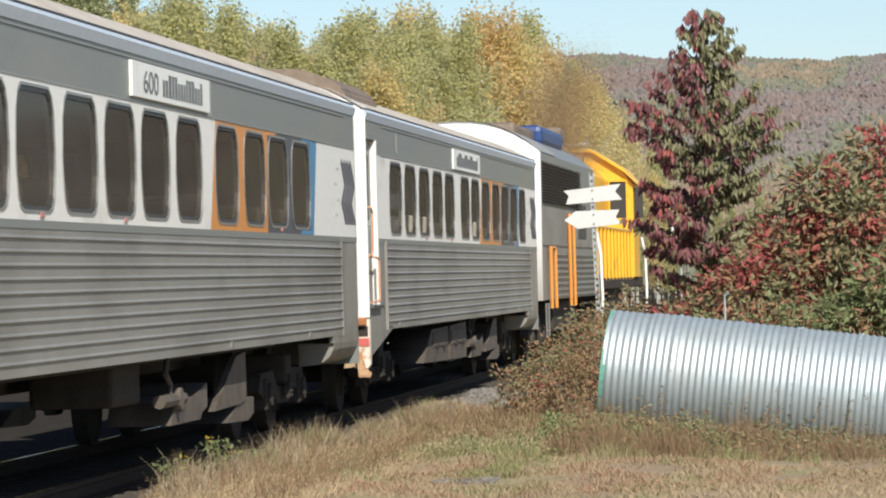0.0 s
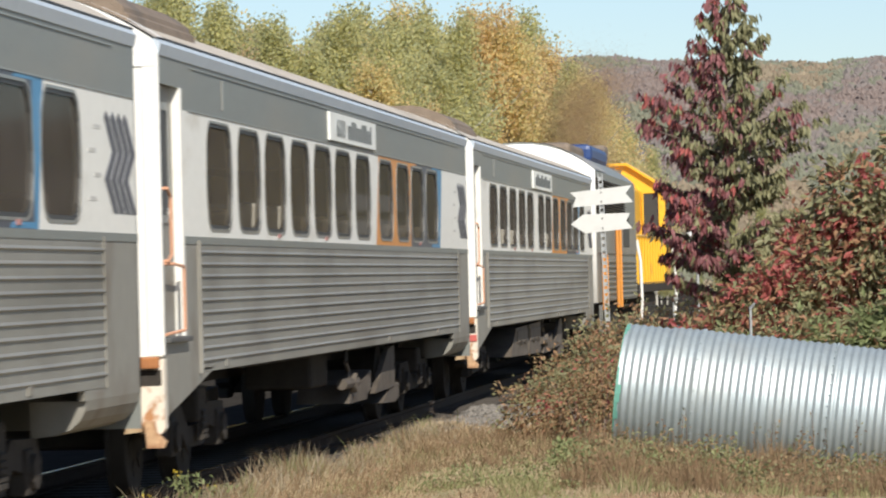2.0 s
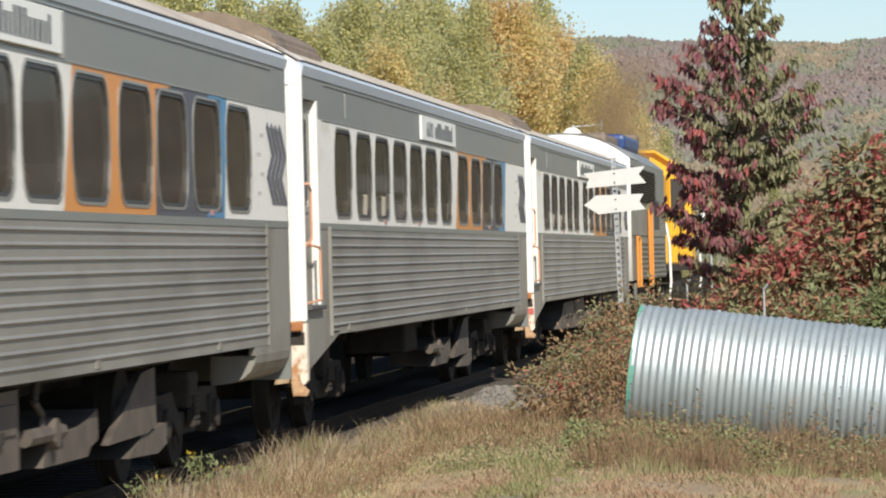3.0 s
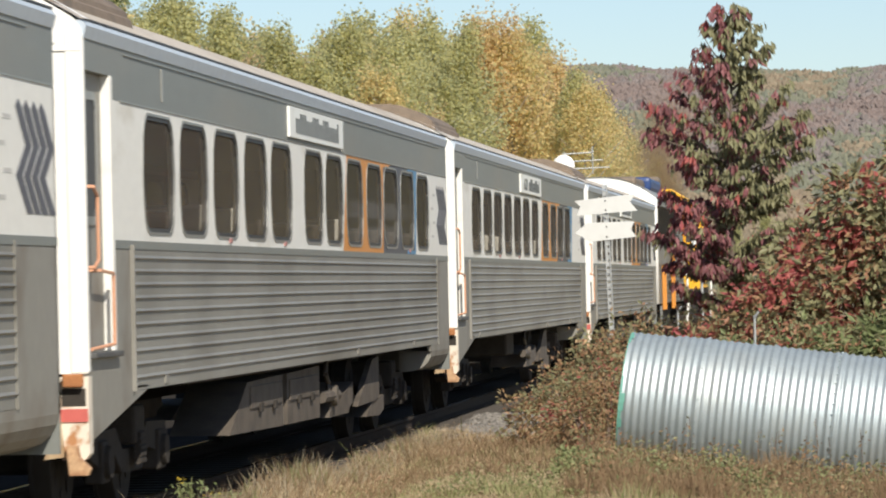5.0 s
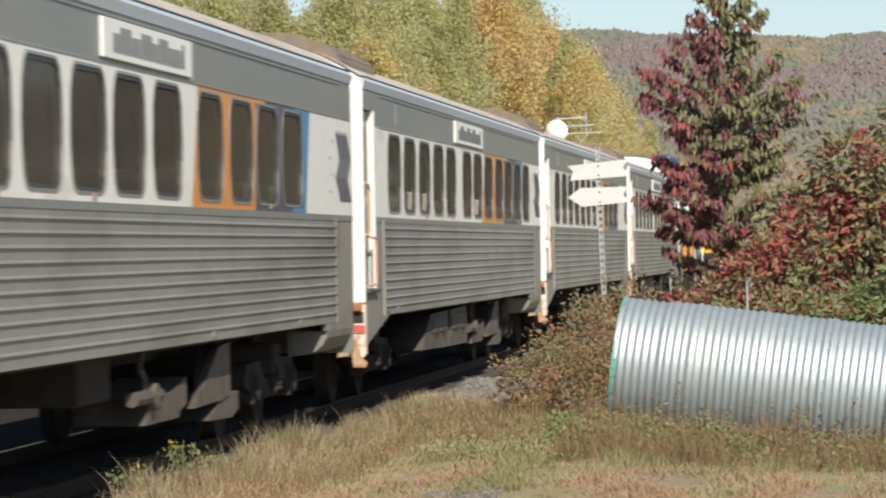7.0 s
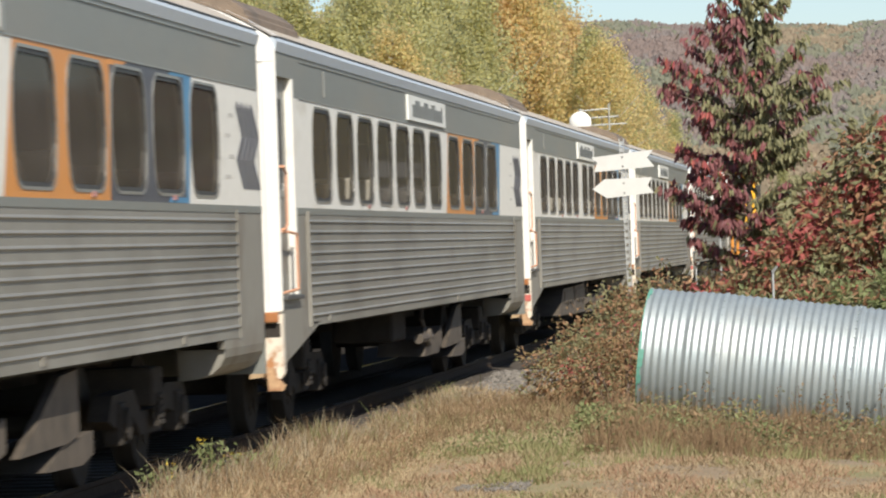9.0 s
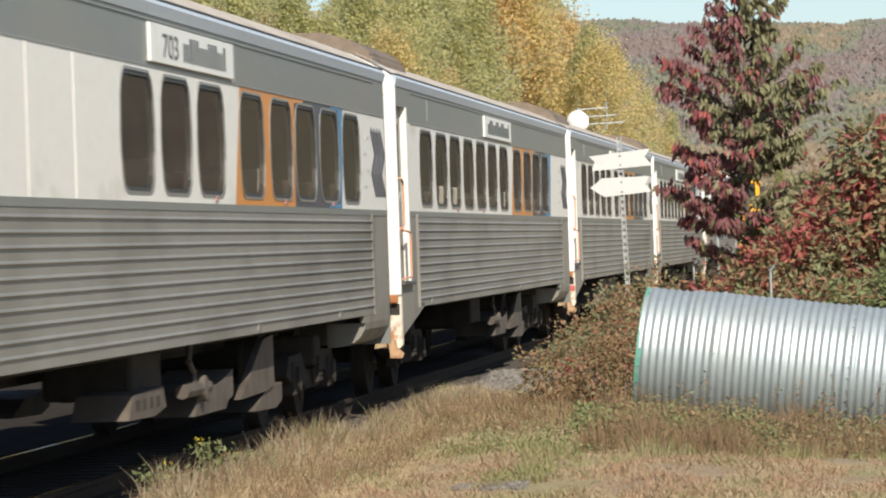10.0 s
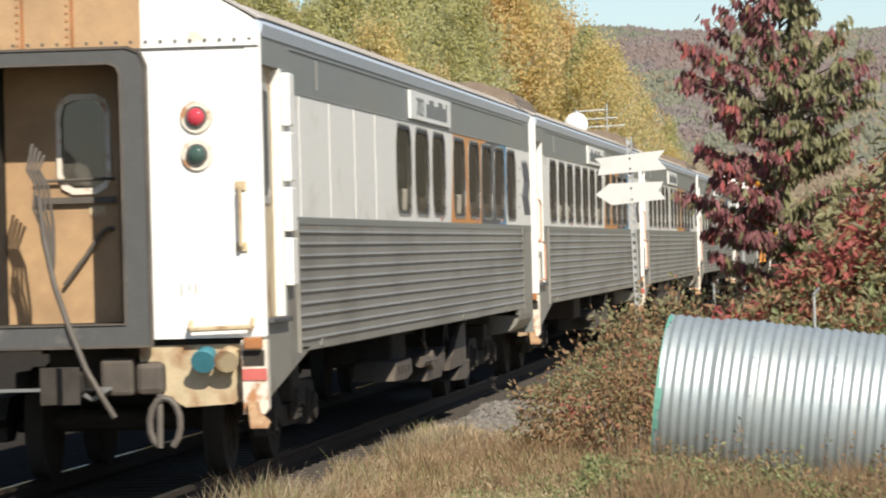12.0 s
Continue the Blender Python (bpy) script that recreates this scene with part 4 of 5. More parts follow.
def locomotive():
    """A road switcher running cab first: long hood behind, walkway rails, steps."""
    car = empty("locomotive")
    tagged(car, "yellow diesel locomotive with cab and white handrails", "locomotive")
    bm = bmesh.new()
    box(bm, -1.45, 1.45, 0, 18.2, 1.25, 1.5, 0.02)
    part("deck", bm, UNDER, car)
    bm = bmesh.new()
    prism(bm, [(-1.5, 1.5), (1.5, 1.5), (1.5, 3.8), (1.25, 4.1), (0.5, 4.6), (-0.5, 4.6), (-1.25, 4.1), (-1.5, 3.8)], "y", 13.6, 16.0)
    cab = part("cab", bm, YELLOW, car, "bright yellow cab")
    bm = bmesh.new()
    prism(bm, [(1.6, 3.78), (1.3, 4.16), (0.5, 4.67), (-0.5, 4.67), (-1.3, 4.16), (-1.6, 3.78), (-1.3, 4.08), (-0.5, 4.6), (0.5, 4.6), (1.3, 4.08)], "y", 13.45, 16.15)
    part("cab_roof", bm, YELLOW, cab)
    for x0, x1 in ((0.93, 1.33), (-1.33, -0.93)):
        bm = bmesh.new()
        box(bm, x0, x1, 13.57, 13.6, 2.95, 3.85, 0.01)
        part("cab_end_window", bm, SEAL, cab, "dark cab window")
        bm = bmesh.new()
        ring(bm, [(x0 - 0.04, 2.9), (x1 + 0.04, 2.9), (x1 + 0.04, 3.9), (x0 - 0.04, 3.9)], [(x0, 2.95), (x1, 2.95), (x1, 3.85), (x0, 3.85)], 0.0, 0.06)
        for v in bm.verts:
            v.co = (v.co.y, 13.6 - v.co.x, v.co.z)
        part("window_rim", bm, YELLOW, cab)
    for sx in (1, -1):
        bm = bmesh.new()
        box(bm, sx * 1.49, sx * 1.52, 14.2, 15.6, 2.95, 3.65, 0.02)
        part("cab_side_window", bm, SEAL, cab)
        bm = bmesh.new()
        box(bm, sx * 1.5, sx * 1.72, 14.0, 14.05, 2.95, 3.7, 0.02)
        part("wind_deflector", bm, SEAL, cab)
    bm = bmesh.new()
    prism(bm, [(-0.85, 1.5), (0.85, 1.5), (0.85, 3.9), (0.6, 4.15), (-0.6, 4.15), (-0.85, 3.9)], "y", 1.3, 13.6)
    part("long_hood", bm, YELLOW, car, "yellow long hood")
    for y in (2.5, 5.0, 7.5, 10.0):
        bm = bmesh.new()
        rod(bm, (0, y, 4.14), (0, y, 4.4), 0.55, 0.55, 20)
        part("roof_fan", bm, HUMP, car)
    bm = bmesh.new()
    prism(bm, [(-0.75, 1.5), (0.75, 1.5), (0.75, 2.6), (0.5, 2.8), (-0.5, 2.8), (-0.75, 2.6)], "y", 16.0, 17.4)
    part("short_hood", bm, YELLOW, car)
    for sx in (1, -1):
        for i in range(11):
            bm = bmesh.new()
            y = 0.6 + i * 1.28
            rod(bm, (sx * 1.43, y, 1.45), (sx * 1.43, y, 2.62), 0.035)
            part("railing_post", bm, YELLOW, car)
        bm = bmesh.new()
        rod(bm, (sx * 1.43, 0.4, 2.62), (sx * 1.43, 13.5, 2.62), 0.035)
        part("walkway_rail", bm, YELLOW, car)
        for y in (0.2, 17.9):
            bm = bmesh.new()
            tube(bm, [(sx * 1.5, y, 0.55), (sx * 1.55, y, 1.0), (sx * 1.53, y, 2.0), (sx * 1.45, y, 2.5)], 0.035)
            part("white_grab_rail", bm, ENDWHITE, car, "white painted grab rail")
            for k in range(4):
                bm = bmesh.new()
                box(bm, sx * 1.05, sx * 1.48, y - 0.1, y + 0.3, 0.42 + k * 0.27, 0.46 + k * 0.27)
                part("step", bm, UNDER, car)
    bm = bmesh.new()
    box(bm, -1.3, 1.3, 6, 11.5, 0.45, 1.25, 0.1)
    part("fuel_tank", bm, UNDER, car)
    wheels = []
    for y in (3.4, 14.4):
        truck(car, y)
        for dy in (-1.25, 1.25):
            wheels.append(wheelset(car, y + dy, 0.5))
    return car, wheels


TRAIN.append((*power_car(), 51.82))
TRAIN.append((*locomotive(), 51.82 + 15.6))


# ---------------------------------------------------------------- pipe, sign, dish
def culvert_pipe():
    """A corrugated culvert pipe lying on its side, its axis sloping gently down."""
    pipe = empty("culvert_pipe", -2.585, 44.0, 0.495)
    tagged(pipe, "ribbed galvanised steel culvert pipe with green marking, lying in weeds", "culvert pipe")
    seg, R = 64, 0.705
    pitch, amp = 0.079, 0.0075
    SEAMS = [0.8 + 0.69 * k for k in range(9)]
    n = int(6.4 / pitch * 8)
    bm = bmesh.new()
    rings = []
    for side in (0, 1):
        for i in range(n + 1):
            u = i * pitch / 8
            sleeve = 0.016 * min(1, max(0, (u - 0.47) / 0.02))
            band = 0.007 if any(abs(u - q) < 0.055 for q in SEAMS) else 0.0
            r = R + sleeve + band + amp * math.cos(u / pitch * 2 * math.pi) - 0.012 * side
            rings.append([bm.verts.new((u, r * math.cos(a), r * math.sin(a))) for a in [2 * math.pi * k / seg for k in range(seg)]])
    for side in (0, 1):
        for i in range(n):
            a, b = rings[side * (n + 1) + i], rings[side * (n + 1) + i + 1]
            for k in range(seg):
                bm.faces.new((a[k], a[(k + 1) % seg], b[(k + 1) % seg], b[k]))
    for i in (0, n):
        a, b = rings[i], rings[n + 1 + i]
        for k in range(seg):
            bm.faces.new((a[k], a[(k + 1) % seg], b[(k + 1) % seg], b[k]))
    part("barrel", bm, GALV, pipe, "ribbed galvanised barrel", True)
    for u in SEAMS:
        bm = bmesh.new()
        for k in range(40):
            a = 2 * math.pi * k / 40
            r = R + amp + 0.021
            rod(bm, (u, r * math.cos(a) * 0.99, r * math.sin(a) * 0.99), (u, (r + 0.008) * math.cos(a), (r + 0.006) * math.sin(a)), 0.008, seg=6)
        tagged(part("rivet_row", bm, GALV, pipe), kind="stuff")
    bm = bmesh.new()
    pts = []
    for k in range(24):
        a = 1.75 + 2.9 * k / 23
        pts.append(a)
    for a0, a1 in zip(pts, pts[1:]):
        r = R + amp + 0.003
        w0 = max(0.004, 0.015 + 0.034 * math.sin(a0 * 4.2 + 1.0) + 0.014 * math.sin(a0 * 17))
        v = [bm.verts.new((x, r * math.cos(a), r * math.sin(a))) for a, x in ((a0, -0.004), (a1, -0.004), (a1, w0), (a0, w0))]
        bm.faces.new(v)
    part("paint_mark", bm, GREENMARK, pipe, "green spray paint on the rim")
    pipe.rotation_euler = (0, radians(7.3), radians(-3))
    return pipe


culvert_pipe()


def arrow_sign():
    """Two white arrow boards on a perforated steel post."""
    sign = empty("arrow_sign", -3.675, 60.0, -0.25)
    tagged(sign, "two blank white arrow boards on a leaning galvanised post", "sign")
    bm = bmesh.new()
    n = 34
    for i in range(n):
        z = i * 0.1
        box(bm, -0.035, -0.022, -0.02, 0.02, z, z + 0.1)
        box(bm, 0.022, 0.035, -0.02, 0.02, z, z + 0.1)
        box(bm, -0.022, 0.022, -0.006, 0.006, z, z + 0.055)
    part("post", bm, GALVPOST, sign, "perforated galvanised post")
    bm = bmesh.new()
    prism(bm, [(-0.44, 3.15), (-0.36, 3.07), (-0.41, 2.94), (0.45, 2.97), (0.35, 3.1), (0.44, 3.21)], "y", -0.035, -0.022)
    part("upper_board", bm, SIGNWHITE, sign, "white swallow-tailed board")
    bm = bmesh.new()
    prism(bm, [(-0.45, 2.7), (-0.27, 2.83), (0.4, 2.82), (0.34, 2.71), (0.42, 2.6), (-0.25, 2.56)], "y", -0.035, -0.022)
    part("arrow_board", bm, SIGNWHITE, sign, "white arrow board")
    bm = bmesh.new()
    bm.free()
    for z in (3.0, 3.13, 2.62, 2.76):
        bm = bmesh.new()
        rod(bm, (0, -0.035, z), (0, -0.045, z), 0.012, seg=6)
        part("bolt", bm, UNDER, sign)
    sign.rotation_euler = (0, radians(-1.6), 0)


arrow_sign()


def dish_on_hut():
    mast = empty("satellite_dish", -9.05, 125, 0)
    tagged(mast, "white satellite dish on a grey mast with aerial arms", "satellite dish")
    bm = bmesh.new()
    bmesh.ops.create_uvsphere(bm, u_segments=24, v_segments=12, radius=0.34)
    bmesh.ops.delete(bm, geom=[v for v in bm.verts if v.co.z < 0.07], context="VERTS")
    for v in bm.verts:
        v.co = Vector((v.co.x, -v.co.z * 0.5, v.co.y)) + Vector((0, 0, 5.2))
    part("reflector_dish", bm, DISH, mast, "white dish", True)
    bm = bmesh.new()
    rod(bm, (0, 0.1, -0.6), (0, 0.1, 5.6), 0.06)
    part("mast_pole", bm, GALVPOST, mast)
    for z in (5.1, 5.32, 5.55):
        bm = bmesh.new()
        rod(bm, (0.0, 0.1, z), (1.35 - (z - 5.1), 0.15, z + 0.04), 0.02)
        part("aerial_arm", bm, GALVPOST, mast)
    bm = bmesh.new()
    rod(bm, (0.85, 0.12, 4.95), (0.85, 0.12, 5.75), 0.02)
    part("aerial_upright", bm, GALVPOST, mast)


dish_on_hut()


def stake(x, y, h, lean=0.0):
    bm = bmesh.new()
    rod(bm, (0, 0, 0), (lean, 0, h), 0.018, 0.014)
    rod(bm, (lean, 0, h), (lean + 0.05, -0.02, h + 0.06), 0.02, 0.012)
    s = finish("stake", bm, GALVPOST)
    s.location = (x, y, -0.45)
    tagged(s, "thin weathered white stake among the bushes", "stake", "stakes by the bushes")


stake(-1.31, 46.6, 1.75)
stake(-2.7, 58.5, 1.75)


def white_marker(x, y):
    """A bent white marker plate on a thin post behind the red tree."""
    m = empty("marker_plate", x, y, -0.5)
    tagged(m, "bent white marker plate on a thin post behind leaves", "marker")
    bm = bmesh.new()
    rod(bm, (0, 0.03, 0), (0, 0.03, 2.75), 0.02)
    part("post", bm, GALVPOST, m)
    bm = bmesh.new()
    prism(bm, [(-0.13, 2.68), (-0.02, 2.7), (0.1, 2.66), (0.13, 2.75), (0.07, 2.83), (0.0, 2.78), (-0.11, 2.8)], "y", -0.01, 0.01)
    part("plate", bm, BOARD, m)


white_marker(-2.26, 56)

# ---------------------------------------------------------------- plants
def blades(name, base, tip, width, mat, parent=None, label=""):
    """Many thin blades from base to tip points (arrays), each a bent strip of three faces."""
    n = len(base)
    d = tip - base
    yaw = np.random.uniform(-0.9, 0.9, n)
    side = np.stack([np.cos(yaw), np.sin(yaw), 0 * yaw], 1) * width[:, None] * 0.5
    mid = base + d * 0.55 + np.array([0, 0, 1]) * (np.linalg.norm(d, axis=1) * 0.08)[:, None]
    v = np.stack([base - side, base + side, mid - side * 0.8, mid + side * 0.8, tip], 1).reshape(-1, 3)
    i = np.arange(n)[:, None] * 5
    f = [tuple(q) for q in np.concatenate([i + 0, i + 1, i + 3, i + 2], 1)] + [tuple(q) for q in np.concatenate([i + 2, i + 3, i + 4], 1)]
    me = bpy.data.meshes.new(name)
    me.from_pydata(v.tolist(), [], f)
    me.materials.append(mat)
    ob = new(name, me)
    if parent:
        ob.parent = parent
    if label:
        ob["label"] = label
    return ob


def leaves_mesh(name, pos, way, size, mats, pick, ratio=0.42, face=None, stray=0.3):
    """Leaves as folded diamonds at pos, pointing along way; pick gives each one's material."""
    n = len(pos)
    way = way / np.linalg.norm(way, axis=1)[:, None]
    r = np.random.normal(size=(n, 3))
    if face is not None:
        r = np.array(face) + r * stray
    side = np.cross(way, r)
    side /= np.linalg.norm(side, axis=1)[:, None] + 1e-6
    up = np.cross(side, way)
    L, Wd = size[:, None], size[:, None] * ratio * 0.5
    a, tip = pos, pos + way * L
    mid = pos + way * L * 0.45
    b, c = mid + side * Wd + up * Wd * 0.35, mid - side * Wd + up * Wd * 0.35
    v = np.stack([a, b, tip, c], 1).reshape(-1, 3)
    i = np.arange(n)[:, None] * 4
    f = np.concatenate([np.concatenate([i, i + 1, i + 2], 1), np.concatenate([i, i + 2, i + 3], 1)], 0)
    me = bpy.data.meshes.new(name)
    me.from_pydata(v.tolist(), [], f.tolist())
    for m in mats:
        me.materials.append(m)
    me.polygons.foreach_set("material_index", np.concatenate([pick, pick]).astype(int))
    return me


rng = np.random.default_rng(7)


def red_tree():
    """A young tree: a pointed top, tiers of rising branches, drooping leaves, dark red on one side and olive on the other."""
    tree = empty("red_leaf_tree", -1.74, 52, -0.75)
    tagged(tree, "young tree with drooping dark red and olive autumn leaves", "tree")
    H = 5.8
    tips = (2.3, 2.75, 2.95, 3.25, 3.55, 3.8, 4.05, 4.35, 4.6, 4.85, 5.1, 5.35, 5.6, 5.9)
    red_side = (0.62, 0.8, 0.88, 0.84, 0.62, 0.46, 0.86, 0.98, 0.92, 0.68, 0.42, 0.5, 0.24, 0.06)
    olive_side = (0.7, 0.75, 0.8, 0.72, 0.5, 0.75, 0.9, 1.0, 0.8, 0.5, 0.28, 0.46, 0.22, 0.06)
    bm = bmesh.new()
    trunk = [Vector((0.03 * math.sin(z * 1.3) + 0.012 * z, 0, z)) for z in np.linspace(0, H, 12)]
    for i in range(11):
        rod(bm, trunk[i], trunk[i + 1], 0.06 * (1 - i / 12), 0.06 * (1 - (i + 1) / 12), 8)
    pos, way, size, pick = [], [], [], []
    nb = 92
    for k in range(nb):
        zt = 2.25 + 3.62 * (k / (nb - 1)) ** 0.9 + rng.uniform(-0.06, 0.06)
        th = k * 2.4 + rng.uniform(-0.25, 0.25)
        d = Vector((math.cos(th), math.sin(th) * 0.85, 0))
        side = red_side if d.x < 0 else olive_side
        R = float(np.interp(zt, tips, side)) * (0.68 + 0.36 * abs(d.x)) * rng.uniform(0.82, 1.14) + 0.06
        rise = rng.uniform(0.3, 0.5) if zt < 4.6 else rng.uniform(0.8, 1.3)
        c = Vector((0.012 * zt, 0, min(zt - R * rise, H - 0.1)))
        lift = zt - c.z
        bow = rng.uniform(0.75, 1.15) if zt < 4.9 else rng.uniform(1.1, 1.6)
        at = lambda q: c + d * (R * q) + Vector((0, 0, lift * max(q, 0) ** bow))
        for q0, q1 in ((0, 0.35), (0.35, 0.7), (0.7, 1.0)):
            rod(bm, at(q0), at(q1), 0.017 * (1 - q0 * 0.8), 0.017 * (1 - q1 * 0.8), 5)
        across = Vector((-d.y, d.x, 0))
        for j in range(int((5 + 15 * R) * (1.35 if zt < 3.6 else 1.0))):
            # a short twig with its own row of hanging leaves
            q = rng.uniform(0.12, 1.02) ** 0.8
            tw = across * rng.uniform(-1, 1) + d * 0.5 + Vector((0, 0, rng.uniform(-0.1, 0.5)))
            ln = rng.uniform(0.08, 0.3) * (0.6 + 0.5 * R)
            red = (0.9 if d.x < -0.2 else 0.42 if d.x < 0.35 else 0.16) * (0.35 + 0.75 * q)
            kind = int(rng.random() < 0.14) * 2 if rng.random() < red else 1
            for u in rng.uniform(0.0, 1.05, int(rng.integers(6, 12))):
                p = at(q) + tw * (ln * u) + Vector(rng.normal(0, 0.02, 3).tolist())
                w = Vector((tw.x * 0.35, tw.y * 0.35, -0.9)) + Vector(rng.normal(0, 0.26, 3).tolist())
                pos.append(p), way.append(w), size.append(rng.uniform(0.09, 0.155))
                pick.append(kind if rng.random() < 0.85 else 1)
    part("trunk", bm, BARK, tree, "thin brown trunk and branches")
    me = leaves_mesh("leaves", np.array([list(p) for p in pos]), np.array([list(w) for w in way]), np.array(size), [L_RED, L_OLIVE, L_CRIMSON], np.array(pick), 0.4)
    crown = new("crown", me)
    crown.parent = tree
    crown["label"] = "drooping dark red and olive leaves"


red_tree()


def bush(x, y, z, lobes, mats, weights, label, n=2600, leaf=(0.06, 0.11), name="bush", droop=0.4, ratio=0.45):
    """A bush: stems and a cloud of leaves set on lobes (dx, dy, dz, rx, rz)."""
    b = empty(name, x, y, z)
    tagged(b, label, "bush", "bushes by the pipe")
    bm = bmesh.new()
    pos, way = [], []
    tot = sum(l[3] * l[4] for l in lobes)
    for dx, dy, dz, rx, rz in lobes:
        for q in range(4):
            rod(bm, (dx * 0.3 + rng.uniform(-0.1, 0.1), dy * 0.3, 0), (dx + rng.uniform(-rx, rx) * 0.6, dy, dz + rng.uniform(-0.2, 0.6) * rz), 0.016, 0.005, 5)
        m = int(n * rx * rz / tot)
        d = rng.normal(size=(m, 3))
        d /= np.linalg.norm(d, axis=1)[:, None]
        rad = rng.uniform(0.35, 1.0, m) ** 0.5 * (1 + 0.28 * np.sin(d[:, 0] * 7 + dx * 5) * np.sin(d[:, 2] * 6 + dz) + 0.14 * rng.normal(size=m))
        p = d * rad[:, None] * np.array([rx, rx * 0.8, rz]) + np.array([dx, dy, dz])
        w = d * 0.7 + np.array([0, 0, -droop]) + rng.normal(0, 0.4, (m, 3))
        ok = p[:, 2] > 0.02
        pos.append(p[ok]), way.append(w[ok])
    part("stem", bm, BARK, b)
    pos, way = np.concatenate(pos), np.concatenate(way)
    # colour in patches
    f = np.array([noise.noise(Vector((p * 2.3).tolist()) + Vector((x, y, z))) for p in pos])
    f = (f - f.min()) / (f.max() - f.min() + 1e-6)
    f = np.clip(f + rng.normal(0, 0.16, len(f)), 0, 0.999)
    edges = np.cumsum(weights) / sum(weights)
    pick = np.searchsorted(edges, np.clip((f - 0.2) / 0.6, 0, 0.999))
    me = leaves_mesh("leaves", pos, way, rng.uniform(*leaf, len(pos)), mats, pick, ratio)
    c = new("foliage", me)
    c.parent = b


RB = "turning red and green leafy bush behind the pipe"
bush(-1.6, 49.5, -0.5, [(0, 0, 1.2, 0.75, 0.7), (0.5, 0, 1.75, 0.6, 0.55), (-0.45, -0.3, 1.1, 0.45, 0.6)], [L_CRIMSON, L_MIX, L_OLIVE], [1.0, 1.0, 1.2], RB, 4600, (0.09, 0.15))
bush(-0.35, 50.0, -0.6, [(0, 0, 1.7, 0.95, 1.0), (0.5, 0, 2.7, 0.65, 0.75), (-0.35, 0, 2.3, 0.55, 0.7), (0.1, 0, 3.15, 0.45, 0.5), (0, -0.5, 1.1, 0.9, 0.7)], [L_CRIMSON, L_MIX, L_OLIVE], [0.65, 1.0, 1.7], RB, 8200, (0.1, 0.165))
bush(0.75, 50.5, -0.6, [(0, 0, 1.8, 0.95, 1.2), (0.2, 0, 3.0, 0.75, 0.85), (-0.1, 0, 3.55, 0.5, 0.5), (-0.2, -0.5, 1.3, 0.9, 0.8)], [L_CRIMSON, L_MIX, L_OLIVE], [0.6, 1.0, 1.9], RB, 7600, (0.1, 0.165))
bush(2.0, 50.8, -0.6, [(0, 0, 1.8, 0.95, 1.3), (0.2, 0, 2.9, 0.8, 0.9)], [L_CRIMSON, L_MIX, L_OLIVE], [0.5, 1.1, 1.4], RB, 5400, (0.1, 0.165))
GB = "green leafy bush standing behind the pipe"
bush(0.3, 47.5, -0.7, [(0, 0, 1.3, 0.75, 0.75), (0.7, 0, 1.75, 0.7, 0.75), (-0.6, 0, 1.2, 0.55, 0.55), (0.2, 0.1, 1.85, 0.5, 0.35)], [L_GREEN, L_OLIVE, L_MIX], [2, 1, 0.3], GB, 6200, (0.11, 0.19), ratio=0.34)
bush(1.5, 47.8, -0.8, [(0, 0, 1.5, 0.8, 0.85), (0.3, 0, 2.1, 0.6, 0.6)], [L_GREEN, L_OLIVE, L_MIX], [2, 1, 0.3], GB, 4200, (0.11, 0.19), ratio=0.34)
bush(-0.9, 47.2, -0.6, [(0, 0, 1.2, 0.6, 0.65), (-0.6, 0, 1.15, 0.5, 0.55)], [L_GREEN, L_MIX, L_OLIVE], [1.3, 1, 0.8], GB, 3400, (0.06, 0.11))
SB = "russet and brown shrub beside the pipe's end"
SH = [L_BROWN, L_MIX, L_OLIVE]
bush(-3.05, 46.0, -0.3, [(0, 0, 0.5, 0.5, 0.5), (0.25, 0.3, 0.8, 0.35, 0.42), (-0.3, 0.2, 0.45, 0.35, 0.4)], SH + [L_CRIMSON], [1.3, 0.8, 1.2, 0.5], SB, 3600, (0.035, 0.075))
bush(-3.55, 48.0, -0.3, [(0, 0, 0.55, 0.55, 0.5), (0.4, 0.3, 0.85, 0.4, 0.45), (-0.4, 0.2, 0.45, 0.35, 0.4)], SH, [1.5, 0.7, 1.4], SB, 3600, (0.035, 0.08))
bush(-3.3, 51.0, -0.3, [(0, 0, 0.8, 0.6, 0.65), (0.5, 0, 1.0, 0.45, 0.55), (-0.45, 0.2, 0.65, 0.4, 0.5)], SH, [1.2, 1, 1.2], SB, 3400, (0.04, 0.08))
bush(-2.5, 54.5, -0.3, [(0, 0, 0.9, 0.7, 0.7), (0.5, 0, 1.2, 0.5, 0.6)], SH, [1, 1, 1.4], SB, 2600, (0.05, 0.1))
bush(-3.2, 57.0, -0.3, [(0, 0, 0.9, 0.6, 0.7), (-0.5, 0, 0.8, 0.4, 0.6)], SH, [0.8, 1, 1.6], SB, 2400, (0.05, 0.1))


def scatter(n, x0, x1, y0, y1):
    return rng.uniform(x0, x1, n), rng.uniform(y0, y1, n)


def gh(x, y):
    return np.array([ground_height(a, b) for a, b in zip(x, y)])


